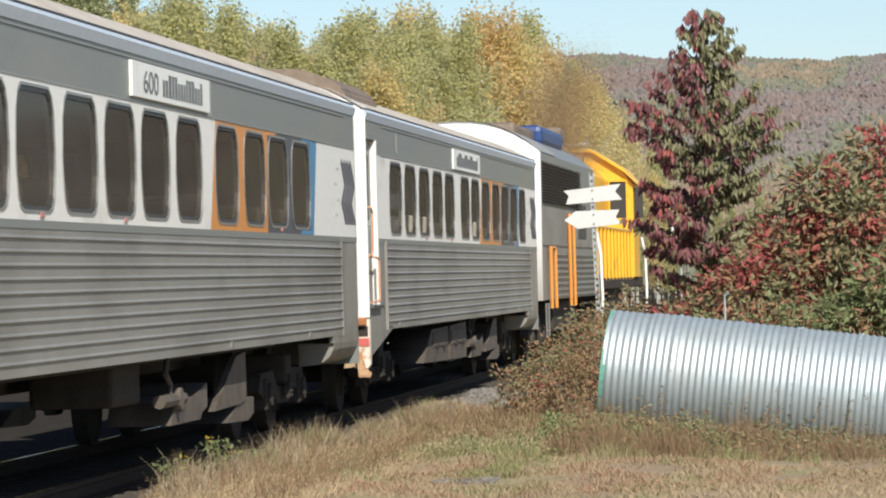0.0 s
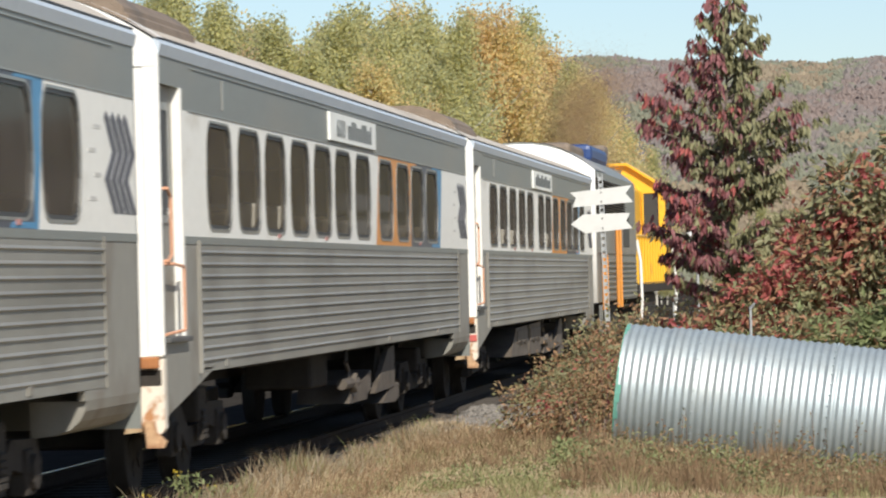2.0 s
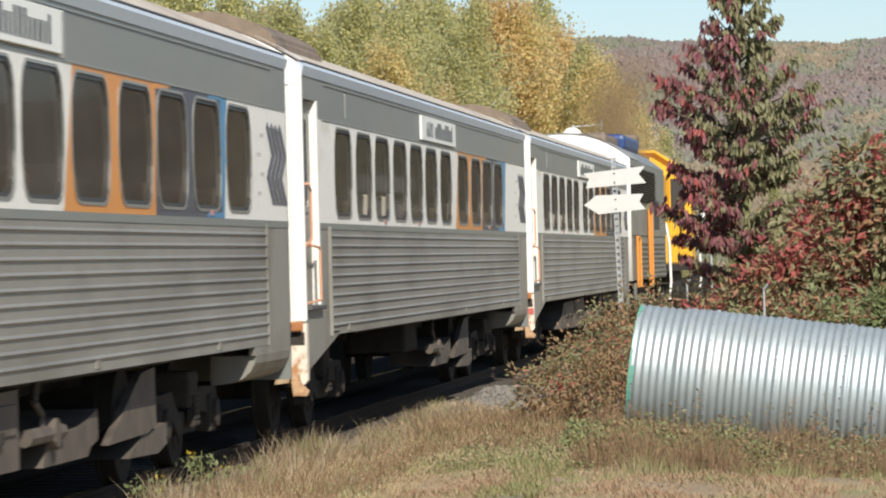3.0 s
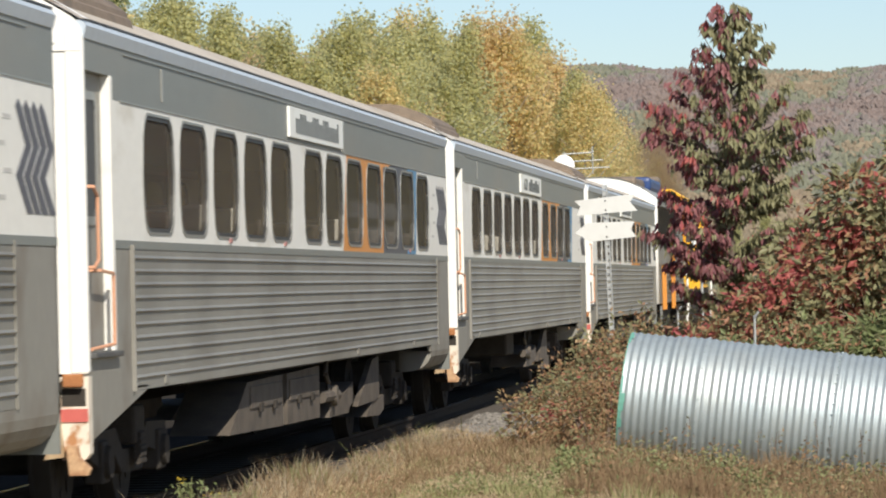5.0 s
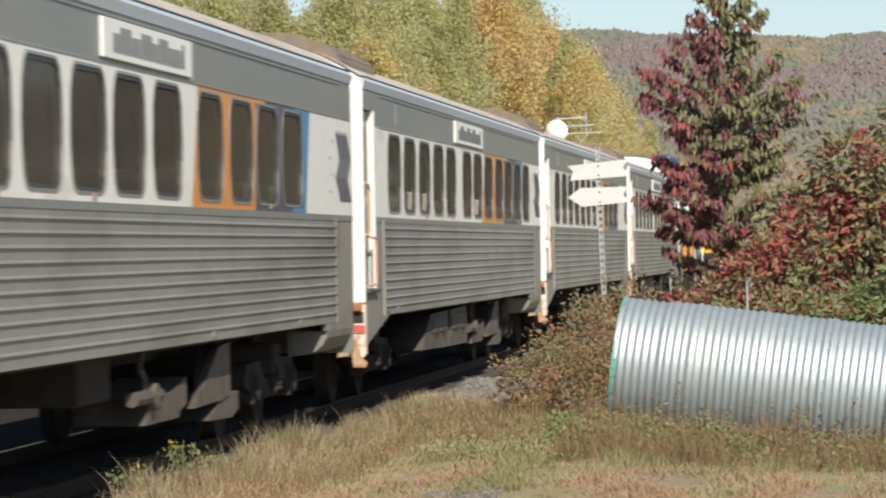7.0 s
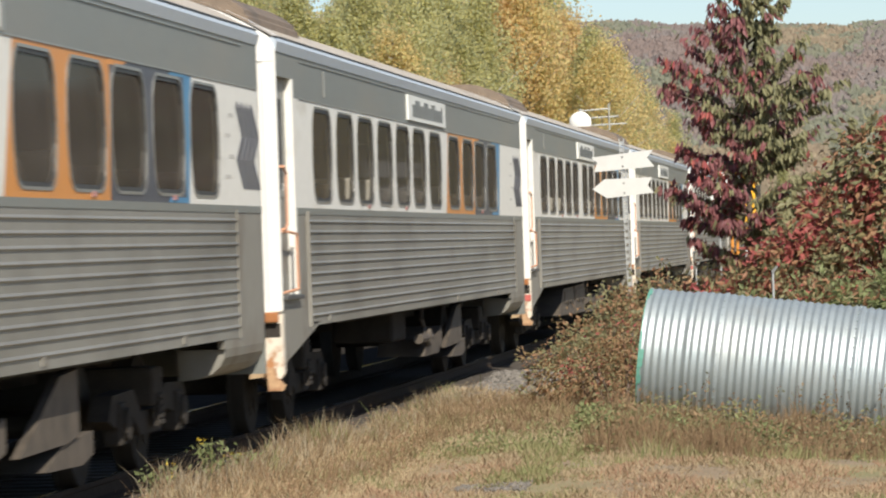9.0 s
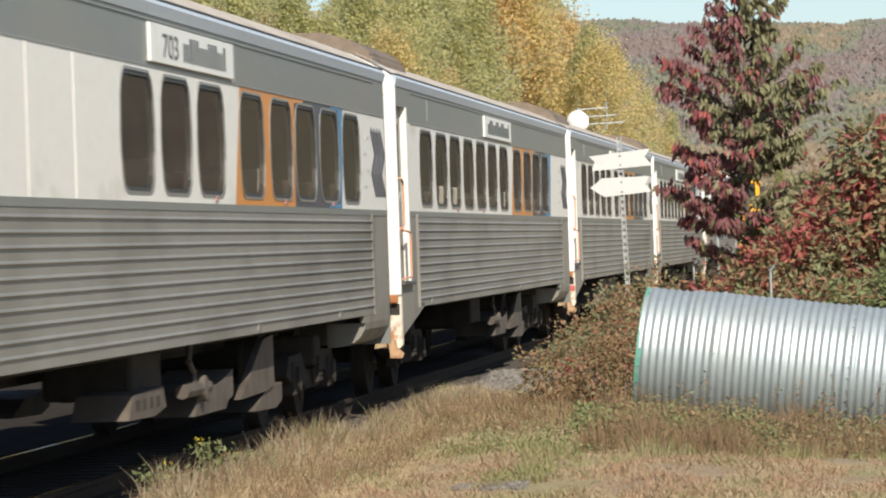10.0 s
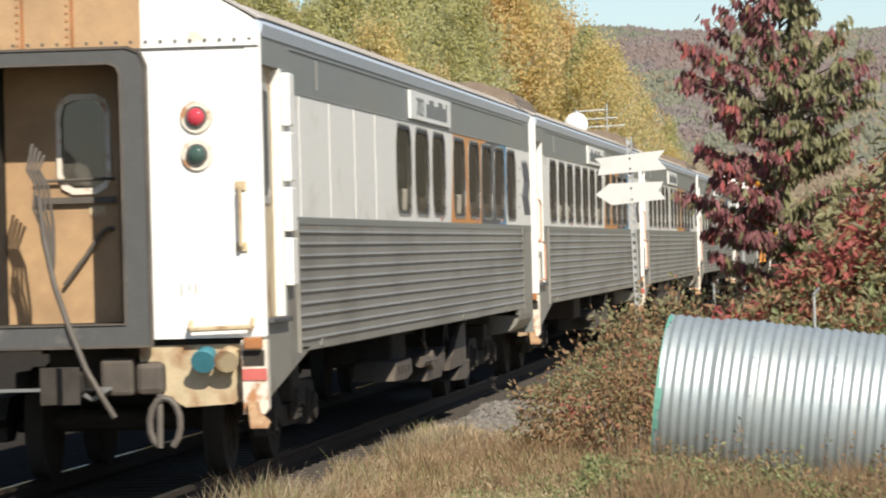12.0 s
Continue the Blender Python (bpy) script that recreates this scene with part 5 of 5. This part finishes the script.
def grass(name, n, xr, yr, h, mat, label, lean=0.5, w=0.006, keep=None):
    x, y = scatter(n, *xr, *yr)
    if keep is not None:
        k = keep(x, y)
        x, y = x[k], y[k]
    n = len(x)
    z = gh(x, y)
    clump = np.array([noise.noise(Vector((a * 1.6, b * 0.8, 4.0))) + 0.5 * noise.noise(Vector((a * 5.1, b * 2.6, 1.0))) for a, b in zip(x, y)])
    hh = rng.uniform(*h, n) * np.clip(1 + 1.2 * clump, 0.3, 1.7)
    th = rng.uniform(0, 2 * math.pi, n)
    base = np.stack([x, y, z - 0.02], 1)
    tip = base + np.stack([np.cos(th) * hh * lean * rng.uniform(0.1, 1, n), np.sin(th) * hh * lean * rng.uniform(0.1, 1, n), hh], 1)
    np.random.seed(n % 1000)
    ob = blades(name, base, tip, rng.uniform(0.6, 1.5, n) * w, mat)
    tagged(ob, label, "grass", kind="stuff")


def patch(x, y, s, o, lo):
    return np.array([noise.noise(Vector((a * s + o, b * s * 0.5, o))) for a, b in zip(x, y)]) > lo


grass("dry_grass", 96000, (-4.9, 3.0), (26, 47), (0.02, 0.07), G_DRY, "short dry tan grass on the field", 1.6, 0.008)
grass("green_grass", 80000, (-4.6, 3.0), (26, 48), (0.02, 0.07), G_GREEN, "short green grass in patches", 1.4, 0.008, lambda x, y: patch(x, y, 0.55, 3.1, -0.08) & ((y > 38.5) | patch(x, y, 1.3, 21.0, 0.12)))
grass("brown_thatch", 36000, (-4.8, 3.0), (26, 48), (0.02, 0.08), G_WEED, "flattened brown grass in patches", 1.6, 0.008, lambda x, y: patch(x, y, 1.1, 11.0, 0.05))
grass("field_grass", 45000, (-4.9, 9.0), (-12, 26), (0.04, 0.12), G_DRY, "dry grass across the field", 1.4, 0.014)
grass("tall_dry_grass", 48000, (-5.5, -4.1), (29, 51.5), (0.025, 0.09), G_STRAW, "tall dry grass beside the track", 1.3, 0.0055)
grass("verge_weeds", 9500, (-5.5, -4.3), (29, 50), (0.04, 0.24), G_WEED, "brown weeds beside the track", 1.0, 0.0055)
grass("seed_stalks", 2200, (-5.5, -4.95), (29, 50), (0.08, 0.27), G_SEED, "pale seed stalks beside the track", 0.9, 0.006)
grass("rough_grass", 22000, (-4.5, -2.7), (39, 60), (0.03, 0.11), G_STRAW, "rough dry grass by the shrubs", 1.4, 0.009)
grass("rough_weeds", 9000, (-4.3, -2.6), (41, 50), (0.04, 0.18), G_WEED, "brown weeds by the shrubs", 1.1, 0.008)
grass("verge_green", 16000, (-4.9, -2.8), (33, 46), (0.03, 0.12), G_GREEN, "green tufts on the verge", 1.2, 0.009, lambda x, y: patch(x, y, 0.9, 5.0, 0.0))
grass("edge_tufts", 3000, (-5.5, -5.0), (33, 52), (0.06, 0.22), G_GREEN, "green weed tufts along the ballast edge", 0.9, 0.009, lambda x, y: patch(x, y, 2.0, 7.0, 0.12))
grass("bank_grass", 12000, (-5.5, -4.75), (29, 51.5), (0.04, 0.13), G_STRAW, "taller straw grass along the ballast edge", 0.8, 0.006)
grass("russet_grass", 26000, (-4.9, 1.0), (31, 40), (0.02, 0.07), G_RUSSET, "reddish brown grass in patches", 1.3, 0.008, lambda x, y: patch(x, y, 0.8, 17.0, 0.02))
grass("brown_weeds", 27000, (-2.9, 3.2), (38.6, 43.2), (0.12, 0.36), G_WEED, "brown weeds in front of the pipe", 0.6, 0.007)
grass("straw_weeds", 8500, (-2.6, 3.2), (37.0, 43.0), (0.05, 0.17), G_DRY, "straw-coloured weeds in front of the pipe", 0.6, 0.007)
grass("green_weeds", 16000, (-2.9, 3.2), (35.5, 42.0), (0.05, 0.2), G_GREEN, "green weeds in front of the pipe", 0.8, 0.008, lambda x, y: patch(x, y, 0.9, 8.0, -0.05))


def stones(name, n, xr, yr, size, label):
    src = bmesh.new()
    bmesh.ops.create_icosphere(src, subdivisions=1, radius=1)
    sv, sf = np.array([list(v.co) for v in src.verts]), np.array([[v.index for v in f.verts] for f in src.faces])
    src.free()
    x, y = scatter(n, *xr, *yr)
    z = np.maximum(gh(x, y), np.where(x < TRACK_X + 2.3, -0.28 - (x - TRACK_X - 1.55) * 0.1, -9))
    V = [sv * rng.uniform(0.6, 1.3, (len(sv), 1)) * rng.uniform(*size) + np.array([a, b, c + 0.01]) for a, b, c in zip(x, y, z)]
    F = [sf + i * len(sv) for i in range(n)]
    me = bpy.data.meshes.new(name)
    me.from_pydata(np.concatenate(V).tolist(), [], np.concatenate(F).tolist())
    me.materials.append(STONE)
    tagged(new(name, me), label, "stones", kind="stuff")


stones("ballast_stones", 4600, (-5.5, -4.3), (47, 62), (0.02, 0.05), "grey crushed stone spilling from the ballast")
stones("bare_patch_stones", 420, (-3.5, -2.9), (32.8, 33.9), (0.006, 0.016), "small pale stones on a bare patch")


def weed_leaves(name, n, xr, yr, hr, mats, label, leaf=(0.02, 0.05)):
    x, y = scatter(n, *xr, *yr)
    z = gh(x, y) + rng.uniform(*hr, n) * (0.5 + np.array([0.5 + noise.noise(Vector((a * 2.2, b * 2.2, 1))) for a, b in zip(x, y)]))
    me = leaves_mesh(name, np.stack([x, y, z], 1), rng.normal(size=(n, 3)), rng.uniform(*leaf, n), mats, rng.integers(0, len(mats), n), 0.5)
    ob = new(name, me)
    tagged(ob, label, "weeds", kind="stuff")


weed_leaves("weed_leaves", 15000, (-2.8, 3.2), (39.0, 43.2), (0.04, 0.34), [L_BROWN, L_OLIVE, G_WEED, L_GREEN], "small brown and olive weed leaves", (0.03, 0.07))
weed_leaves("low_green_weeds", 8000, (-3.1, -1.0), (40.2, 42.8), (0.0, 0.24), [L_GREEN, G_GREEN], "low green weeds before the pipe", (0.03, 0.07))


weed_leaves("field_litter", 30000, (-4.9, 2.6), (30, 46), (0.0, 0.04), [G_DRY, G_RUSSET, G_DRY], "flat dry leaf litter on the field", (0.008, 0.022))
weed_leaves("verge_leaves", 10000, (-5.5, -4.1), (29, 51), (0.0, 0.16), [G_WEED, G_DRY, L_OLIVE, G_RUSSET, L_BROWN], "small brown and olive weeds along the track", (0.012, 0.032))
weed_leaves("green_tuft_leaves", 9000, (-4.2, -2.3), (38.5, 44), (0.0, 0.09), [G_GREEN, L_GREEN, G_DRY], "green low weeds on the verge", (0.02, 0.05))


def tall_weed(x, y, h):
    """A dark dry stalk with a few small leaves, standing before the pipe."""
    p = empty("dry_stalk", x, y, ground_height(x, y) - 0.02)
    tagged(p, "thin dark dry weed stalk before the pipe", "weed", "dry stalks before the pipe")
    top = (rng.uniform(-0.06, 0.06), rng.uniform(-0.05, 0.05), h)
    bm = bmesh.new()
    rod(bm, (0, 0, 0), top, 0.006, 0.003, 5)
    part("stalk", bm, BARK, p)
    n = 16
    u = rng.uniform(0.35, 1.0, n)[:, None]
    q = np.array(top)[None] * u + rng.normal(0, 0.025, (n, 3))
    f = new("foliage", leaves_mesh("foliage", q, rng.normal(size=(n, 3)), rng.uniform(0.03, 0.06, n), [G_WEED, L_OLIVE], rng.integers(0, 2, n), 0.45))
    f.parent = p


for k in range(26):
    tall_weed(-2.3 + 0.17 * k + rng.uniform(-0.08, 0.08), rng.uniform(42.2, 43.1), rng.uniform(0.4, 0.85))


def flower_plant(x, y, h):
    p = empty("flowering_weed", x, y, -0.2)
    tagged(p, "small green weed with yellow flowers beside the track", "weed", "flowering weeds")
    bm = bmesh.new()
    tops = []
    for k in range(5):
        t = (rng.uniform(-0.12, 0.12), rng.uniform(-0.1, 0.1), h * rng.uniform(0.6, 1))
        rod(bm, (0, 0, 0), t, 0.006, 0.003, 5)
        tops.append(t)
    part("stalks", bm, G_GREEN, p)
    n = 160
    q = np.stack([rng.normal(0, 0.08, n), rng.normal(0, 0.08, n), rng.uniform(0.02, h * 0.85, n)], 1)
    f = new("foliage", leaves_mesh("foliage", q, rng.normal(size=(n, 3)), rng.uniform(0.03, 0.07, n), [L_GREEN], np.zeros(n, int), 0.5))
    f.parent = p
    q = np.repeat(np.array(tops[:3]), 5, 0) + rng.normal(0, 0.008, (15, 3))
    f = new("flower_heads", leaves_mesh("flowers", q, rng.normal(size=(15, 3)) + np.array([0, -1, 0.5]), np.full(15, 0.028), [YELLOWFLOWER], np.zeros(15, int), 0.7))
    f.parent = p
    tagged(f, kind="stuff")


for fx, fy, fh in ((-5.46, 33.4, 0.46), (-5.5, 31.2, 0.4), (-5.42, 34.6, 0.3)):
    flower_plant(fx, fy, fh)


# ---------------------------------------------------------------- far trees and hills
def aspen(name, H, R, mats, weights, label, n=14500, leaf=(0.075, 0.15)):
    t = empty(name)
    tagged(t, label, "tree", "trees behind the track")
    bm = bmesh.new()
    for i in range(8):
        rod(bm, (0.06 * math.sin(i), 0, H * i / 8), (0.06 * math.sin(i + 1), 0, H * (i + 1) / 8), 0.13 * (1 - i / 8.5), 0.13 * (1 - (i + 1) / 8.5), 6)
    pos = []
    nb = 46
    for k in range(nb):
        z0 = H * (0.12 + 0.86 * (k / nb))
        th = k * 2.4 + rng.uniform(-0.4, 0.4)
        s = (k / nb)
        rr = R * (0.55 + 1.5 * s * (1 - s)) * (1.08 - s ** 3) * rng.uniform(0.55, 1.2)
        d = Vector((math.cos(th), math.sin(th), rng.uniform(0.5, 1.1)))
        e = Vector((0, 0, z0)) + d * rr
        rod(bm, (0, 0, z0), e, 0.035, 0.01, 4)
        clumps = 7
        m = int(n / nb / clumps)
        for q in range(clumps):
            u = rng.uniform(0.3, 1.08)
            c = np.array([0, 0, z0]) + np.array(list(d * rr)) * u + rng.normal(0, 0.13 * R + 0.04, 3)
            v = rng.normal(size=(m, 3))
            v *= (rng.random(m) ** 0.45 / np.linalg.norm(v, axis=1))[:, None]
            r = rng.uniform(0.28, 0.55)
            pos.append(c + v * np.array([r, r, r * 1.6]))
    part("trunk", bm, PALEBARK, t)
    pos = np.concatenate(pos)
    f = rng.random(len(pos))
    pick = np.searchsorted(np.cumsum(weights) / sum(weights), f)
    me = leaves_mesh("crown", pos, rng.normal(size=pos.shape), rng.uniform(*leaf, len(pos)), mats, np.clip(pick, 0, len(mats) - 1), 0.75)
    c = new("crown", me)
    c.parent = t
    return t


KINDS = [
    aspen("aspen", 11, 1.15, [A_GREEN, A_LIME], [2, 1], "slender green aspen behind the track"),
    aspen("aspen", 11, 1.4, [A_LIME, A_GREEN], [2, 1], "yellow-green aspen behind the track"),
    aspen("aspen", 10, 1.9, [A_GOLD, A_LIME], [3, 1], "golden autumn aspen behind the track"),
    aspen("aspen", 10, 2.4, [A_GOLD, A_AMBER], [1, 1], "amber autumn aspen behind the track"),
    aspen("aspen", 10, 1.6, [A_DUN, A_AMBER], [2, 1], "half-bare brown tree behind the track"),
    aspen("spruce", 12, 1.0, [A_GREEN, L_GREEN], [1, 1], "narrow green tree behind the track"),
]


def wood():
    """Rows of trees on the far side of the track, taller and greener near, golden further on."""
    used = [False] * len(KINDS)

    def plant(k, x, y, s):
        m = pose(x, y, -0.3, 0, 0, rng.uniform(0, 360)) @ Matrix.Diagonal((s, s, s, 1))
        if not used[k]:
            used[k] = True
            KINDS[k].matrix_basis = m
        else:
            c = copy_thing(KINDS[k], pose(0, 0, 0))
            c.matrix_basis = m
    for i in range(168):
        slope = 0.095 + 0.155 * i / 167
        y = rng.uniform(98, 150)
        k = int(rng.choice([2, 1, 3, 1, 2, 4] if slope < 0.122 else [1, 2, 0, 1, 2, 4] if slope < 0.142 else [0, 1, 5, 1, 0, 4] if slope < 0.17 else [0, 1, 2, 1, 2, 5]))
        plant(k, min(-slope * y, -11.5), y, rng.uniform(0.68, 0.92) * (y / 125) ** 0.75 * (1 + 4.5 * max(0, slope - 0.15)))
    for i in range(74):
        slope = rng.uniform(0.062, 0.16)
        y = rng.uniform(165, 225)
        plant(int(rng.choice([2, 3, 2, 2, 4, 1, 1])), min(-slope * y, -11.5), y, rng.uniform(1.05, 1.3) * (1 if slope > 0.078 else 0.85))
    for i in range(28):
        slope = 0.07 + 0.032 * i / 27
        y = rng.uniform(170, 220)
        plant(int(rng.choice([2, 3, 2, 1, 2])), -slope * y, y, rng.uniform(1.05, 1.25) * (0.85 if slope < 0.074 else 1))
    for y in np.arange(225, 300, 3.5):
        plant(int(rng.choice([2, 1, 0, 3])), -rng.uniform(0.05, 0.07) * y, y, rng.uniform(0.75, 0.95))
    for y in np.arange(100, 180, 6):
        plant(int(rng.choice([1, 2])), 0.036 * y + rng.uniform(-0.6, 1.2), y, rng.uniform(0.5, 0.75))
    for y in np.arange(230, 330, 7):
        plant(int(rng.choice([1, 0, 4])), rng.uniform(-0.05, 0.02) * y, y, rng.uniform(0.35, 0.55))


wood()

# Autumn colours with the aerial haze mixed in: greyed, paled and drawn together.
HAZED_HILLMATS = [leafy("hill_" + k, t, 0.9, 0.3) for k, t in (
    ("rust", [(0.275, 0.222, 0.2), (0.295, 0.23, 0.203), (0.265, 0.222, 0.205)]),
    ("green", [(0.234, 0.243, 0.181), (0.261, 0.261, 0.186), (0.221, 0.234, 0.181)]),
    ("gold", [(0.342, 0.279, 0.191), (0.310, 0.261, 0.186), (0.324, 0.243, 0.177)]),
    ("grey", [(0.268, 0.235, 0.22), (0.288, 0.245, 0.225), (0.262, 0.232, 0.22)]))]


def hill_height(x, y):
    t = min(1, max(0, (y - 700) / 800))
    ridge = 72.4 - 0.03 * (x + 40) + 0.7 * math.sin(x * 0.05) + 0.5 * math.sin(x * 0.13 + 1)
    return -2 + (ridge + 2) * (3 * t * t - 2 * t ** 3)


def hills():
    bm = bmesh.new()
    xs, ys = np.linspace(-700, 700, 71), np.linspace(650, 1900, 40)
    g = [[bm.verts.new((x, y, hill_height(x, y) - 2)) for y in ys] for x in xs]
    for i in range(len(xs) - 1):
        for j in range(len(ys) - 1):
            bm.faces.new((g[i][j], g[i + 1][j], g[i + 1][j + 1], g[i][j + 1]))
    h = finish("hill", bm, HAZED_HILLMATS[0], smooth=True)
    tagged(h, "low wooded hill in autumn colours paled by painted haze", "hill", kind="structure")
    n = 230000
    y = 740 + 770 * np.sqrt(rng.random(n))
    x = rng.uniform(-0.165, 0.11, n) * y
    g = np.array([hill_height(a, b) for a, b in zip(x, y)])
    tree = np.array([noise.noise(Vector((a * 0.11, b * 0.035, 5))) for a, b in zip(x, y)])
    broad = np.array([noise.noise(Vector((a * 0.02, b * 0.007, 2))) for a, b in zip(x, y)])
    z = g + rng.uniform(-1.0, 1.0, n) + 1.5 * tree
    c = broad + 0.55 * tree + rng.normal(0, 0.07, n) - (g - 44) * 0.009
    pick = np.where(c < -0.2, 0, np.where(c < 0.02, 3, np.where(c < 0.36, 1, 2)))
    way = rng.normal(size=(n, 3)) * np.array([1, 0.12, 1])
    me = leaves_mesh("hill_woods", np.stack([x, y, z], 1), way, rng.uniform(1.1, 2.3, n), HAZED_HILLMATS, pick, 0.9, (0, 1, 0.2), 0.12)
    tagged(new("hill_woods", me), "distant autumn woods covering the hill, haze mixed into their colours", "woods", kind="stuff")


hills()

SMOKE = leafy("brown_exhaust", [(0.36, 0.26, 0.15), (0.4, 0.29, 0.17), (0.33, 0.24, 0.15)], 0.95, 0.4)


def exhaust_smoke():
    """A drifting veil of brown exhaust, as a cloud of soot flakes."""
    n = 130000
    lobes = np.array([(0.1, 0, 0.4, 0.4), (-0.1, 0.5, 0.9, 0.5), (-0.3, 1.2, 1.5, 0.55), (-0.3, 2.0, 2.1, 0.55), (0.1, 3.0, 2.7, 0.6)])
    k = rng.integers(0, len(lobes), n)
    p = lobes[k, :3] + rng.normal(0, 1, (n, 3)) * lobes[k, 3:4] * np.array([0.8, 1, 0.75])
    me = leaves_mesh("exhaust_smoke", p, rng.normal(size=(n, 3)), rng.uniform(0.011, 0.018, n), [SMOKE], np.zeros(n, int), 0.9)
    ob = new("exhaust_smoke", me)
    tagged(ob, "thin brown exhaust smoke drifting above the locomotive", "smoke", kind="stuff")
    return ob


smoke = exhaust_smoke()

# ---------------------------------------------------------------- what moves
TRAVEL = [(0.0, 18.64), (0.5, 21.84), (1.0, 25.0), (1.5, 28.52), (2.0, 32.00), (2.5, 35.48), (3.0, 39.3), (3.5, 43.14), (4.0, 46.95),
          (4.5, 50.76), (5.0, 54.63), (5.5, 58.67), (6.0, 62.79), (6.5, 66.98), (7.0, 71.23), (7.5, 75.56), (8.0, 79.95),
          (8.5, 84.41), (9.0, 88.93), (9.5, 93.62), (10.0, 98.27), (10.5, 102.86), (11.0, 107.63), (11.5, 112.45), (12.0, 117.33)]


def motions():
    ts, ps = [a for a, _ in TRAVEL], [b for _, b in TRAVEL]
    fine = [k / 15 for k in range(181)]
    walk(smoke, [(t, pose(-6.85, y, z)) for t, y, z in ((0.0, 97.5, 3.7), (0.75, 98.5, 3.7), (1.5, 101, 3.7), (2.5, 107.5, 3.7), (3.5, 119, 3.7), (5.5, 150, 4.6), (7.0, 178, 4.8), (9.5, 228, 5.0), (12.0, 280, 5.2))])
    for car, wheels, ahead in TRAIN:
        walk(car, [(t, pose(TRACK_X, p + ahead, 0)) for t, p in TRAVEL])
        for w in wheels:
            x, y, r = w.location
            walk(w, [(t, pose(x, y, r, -math.degrees((np.interp(t, ts, ps) - ps[0]) / r))) for t in fine])


motions()
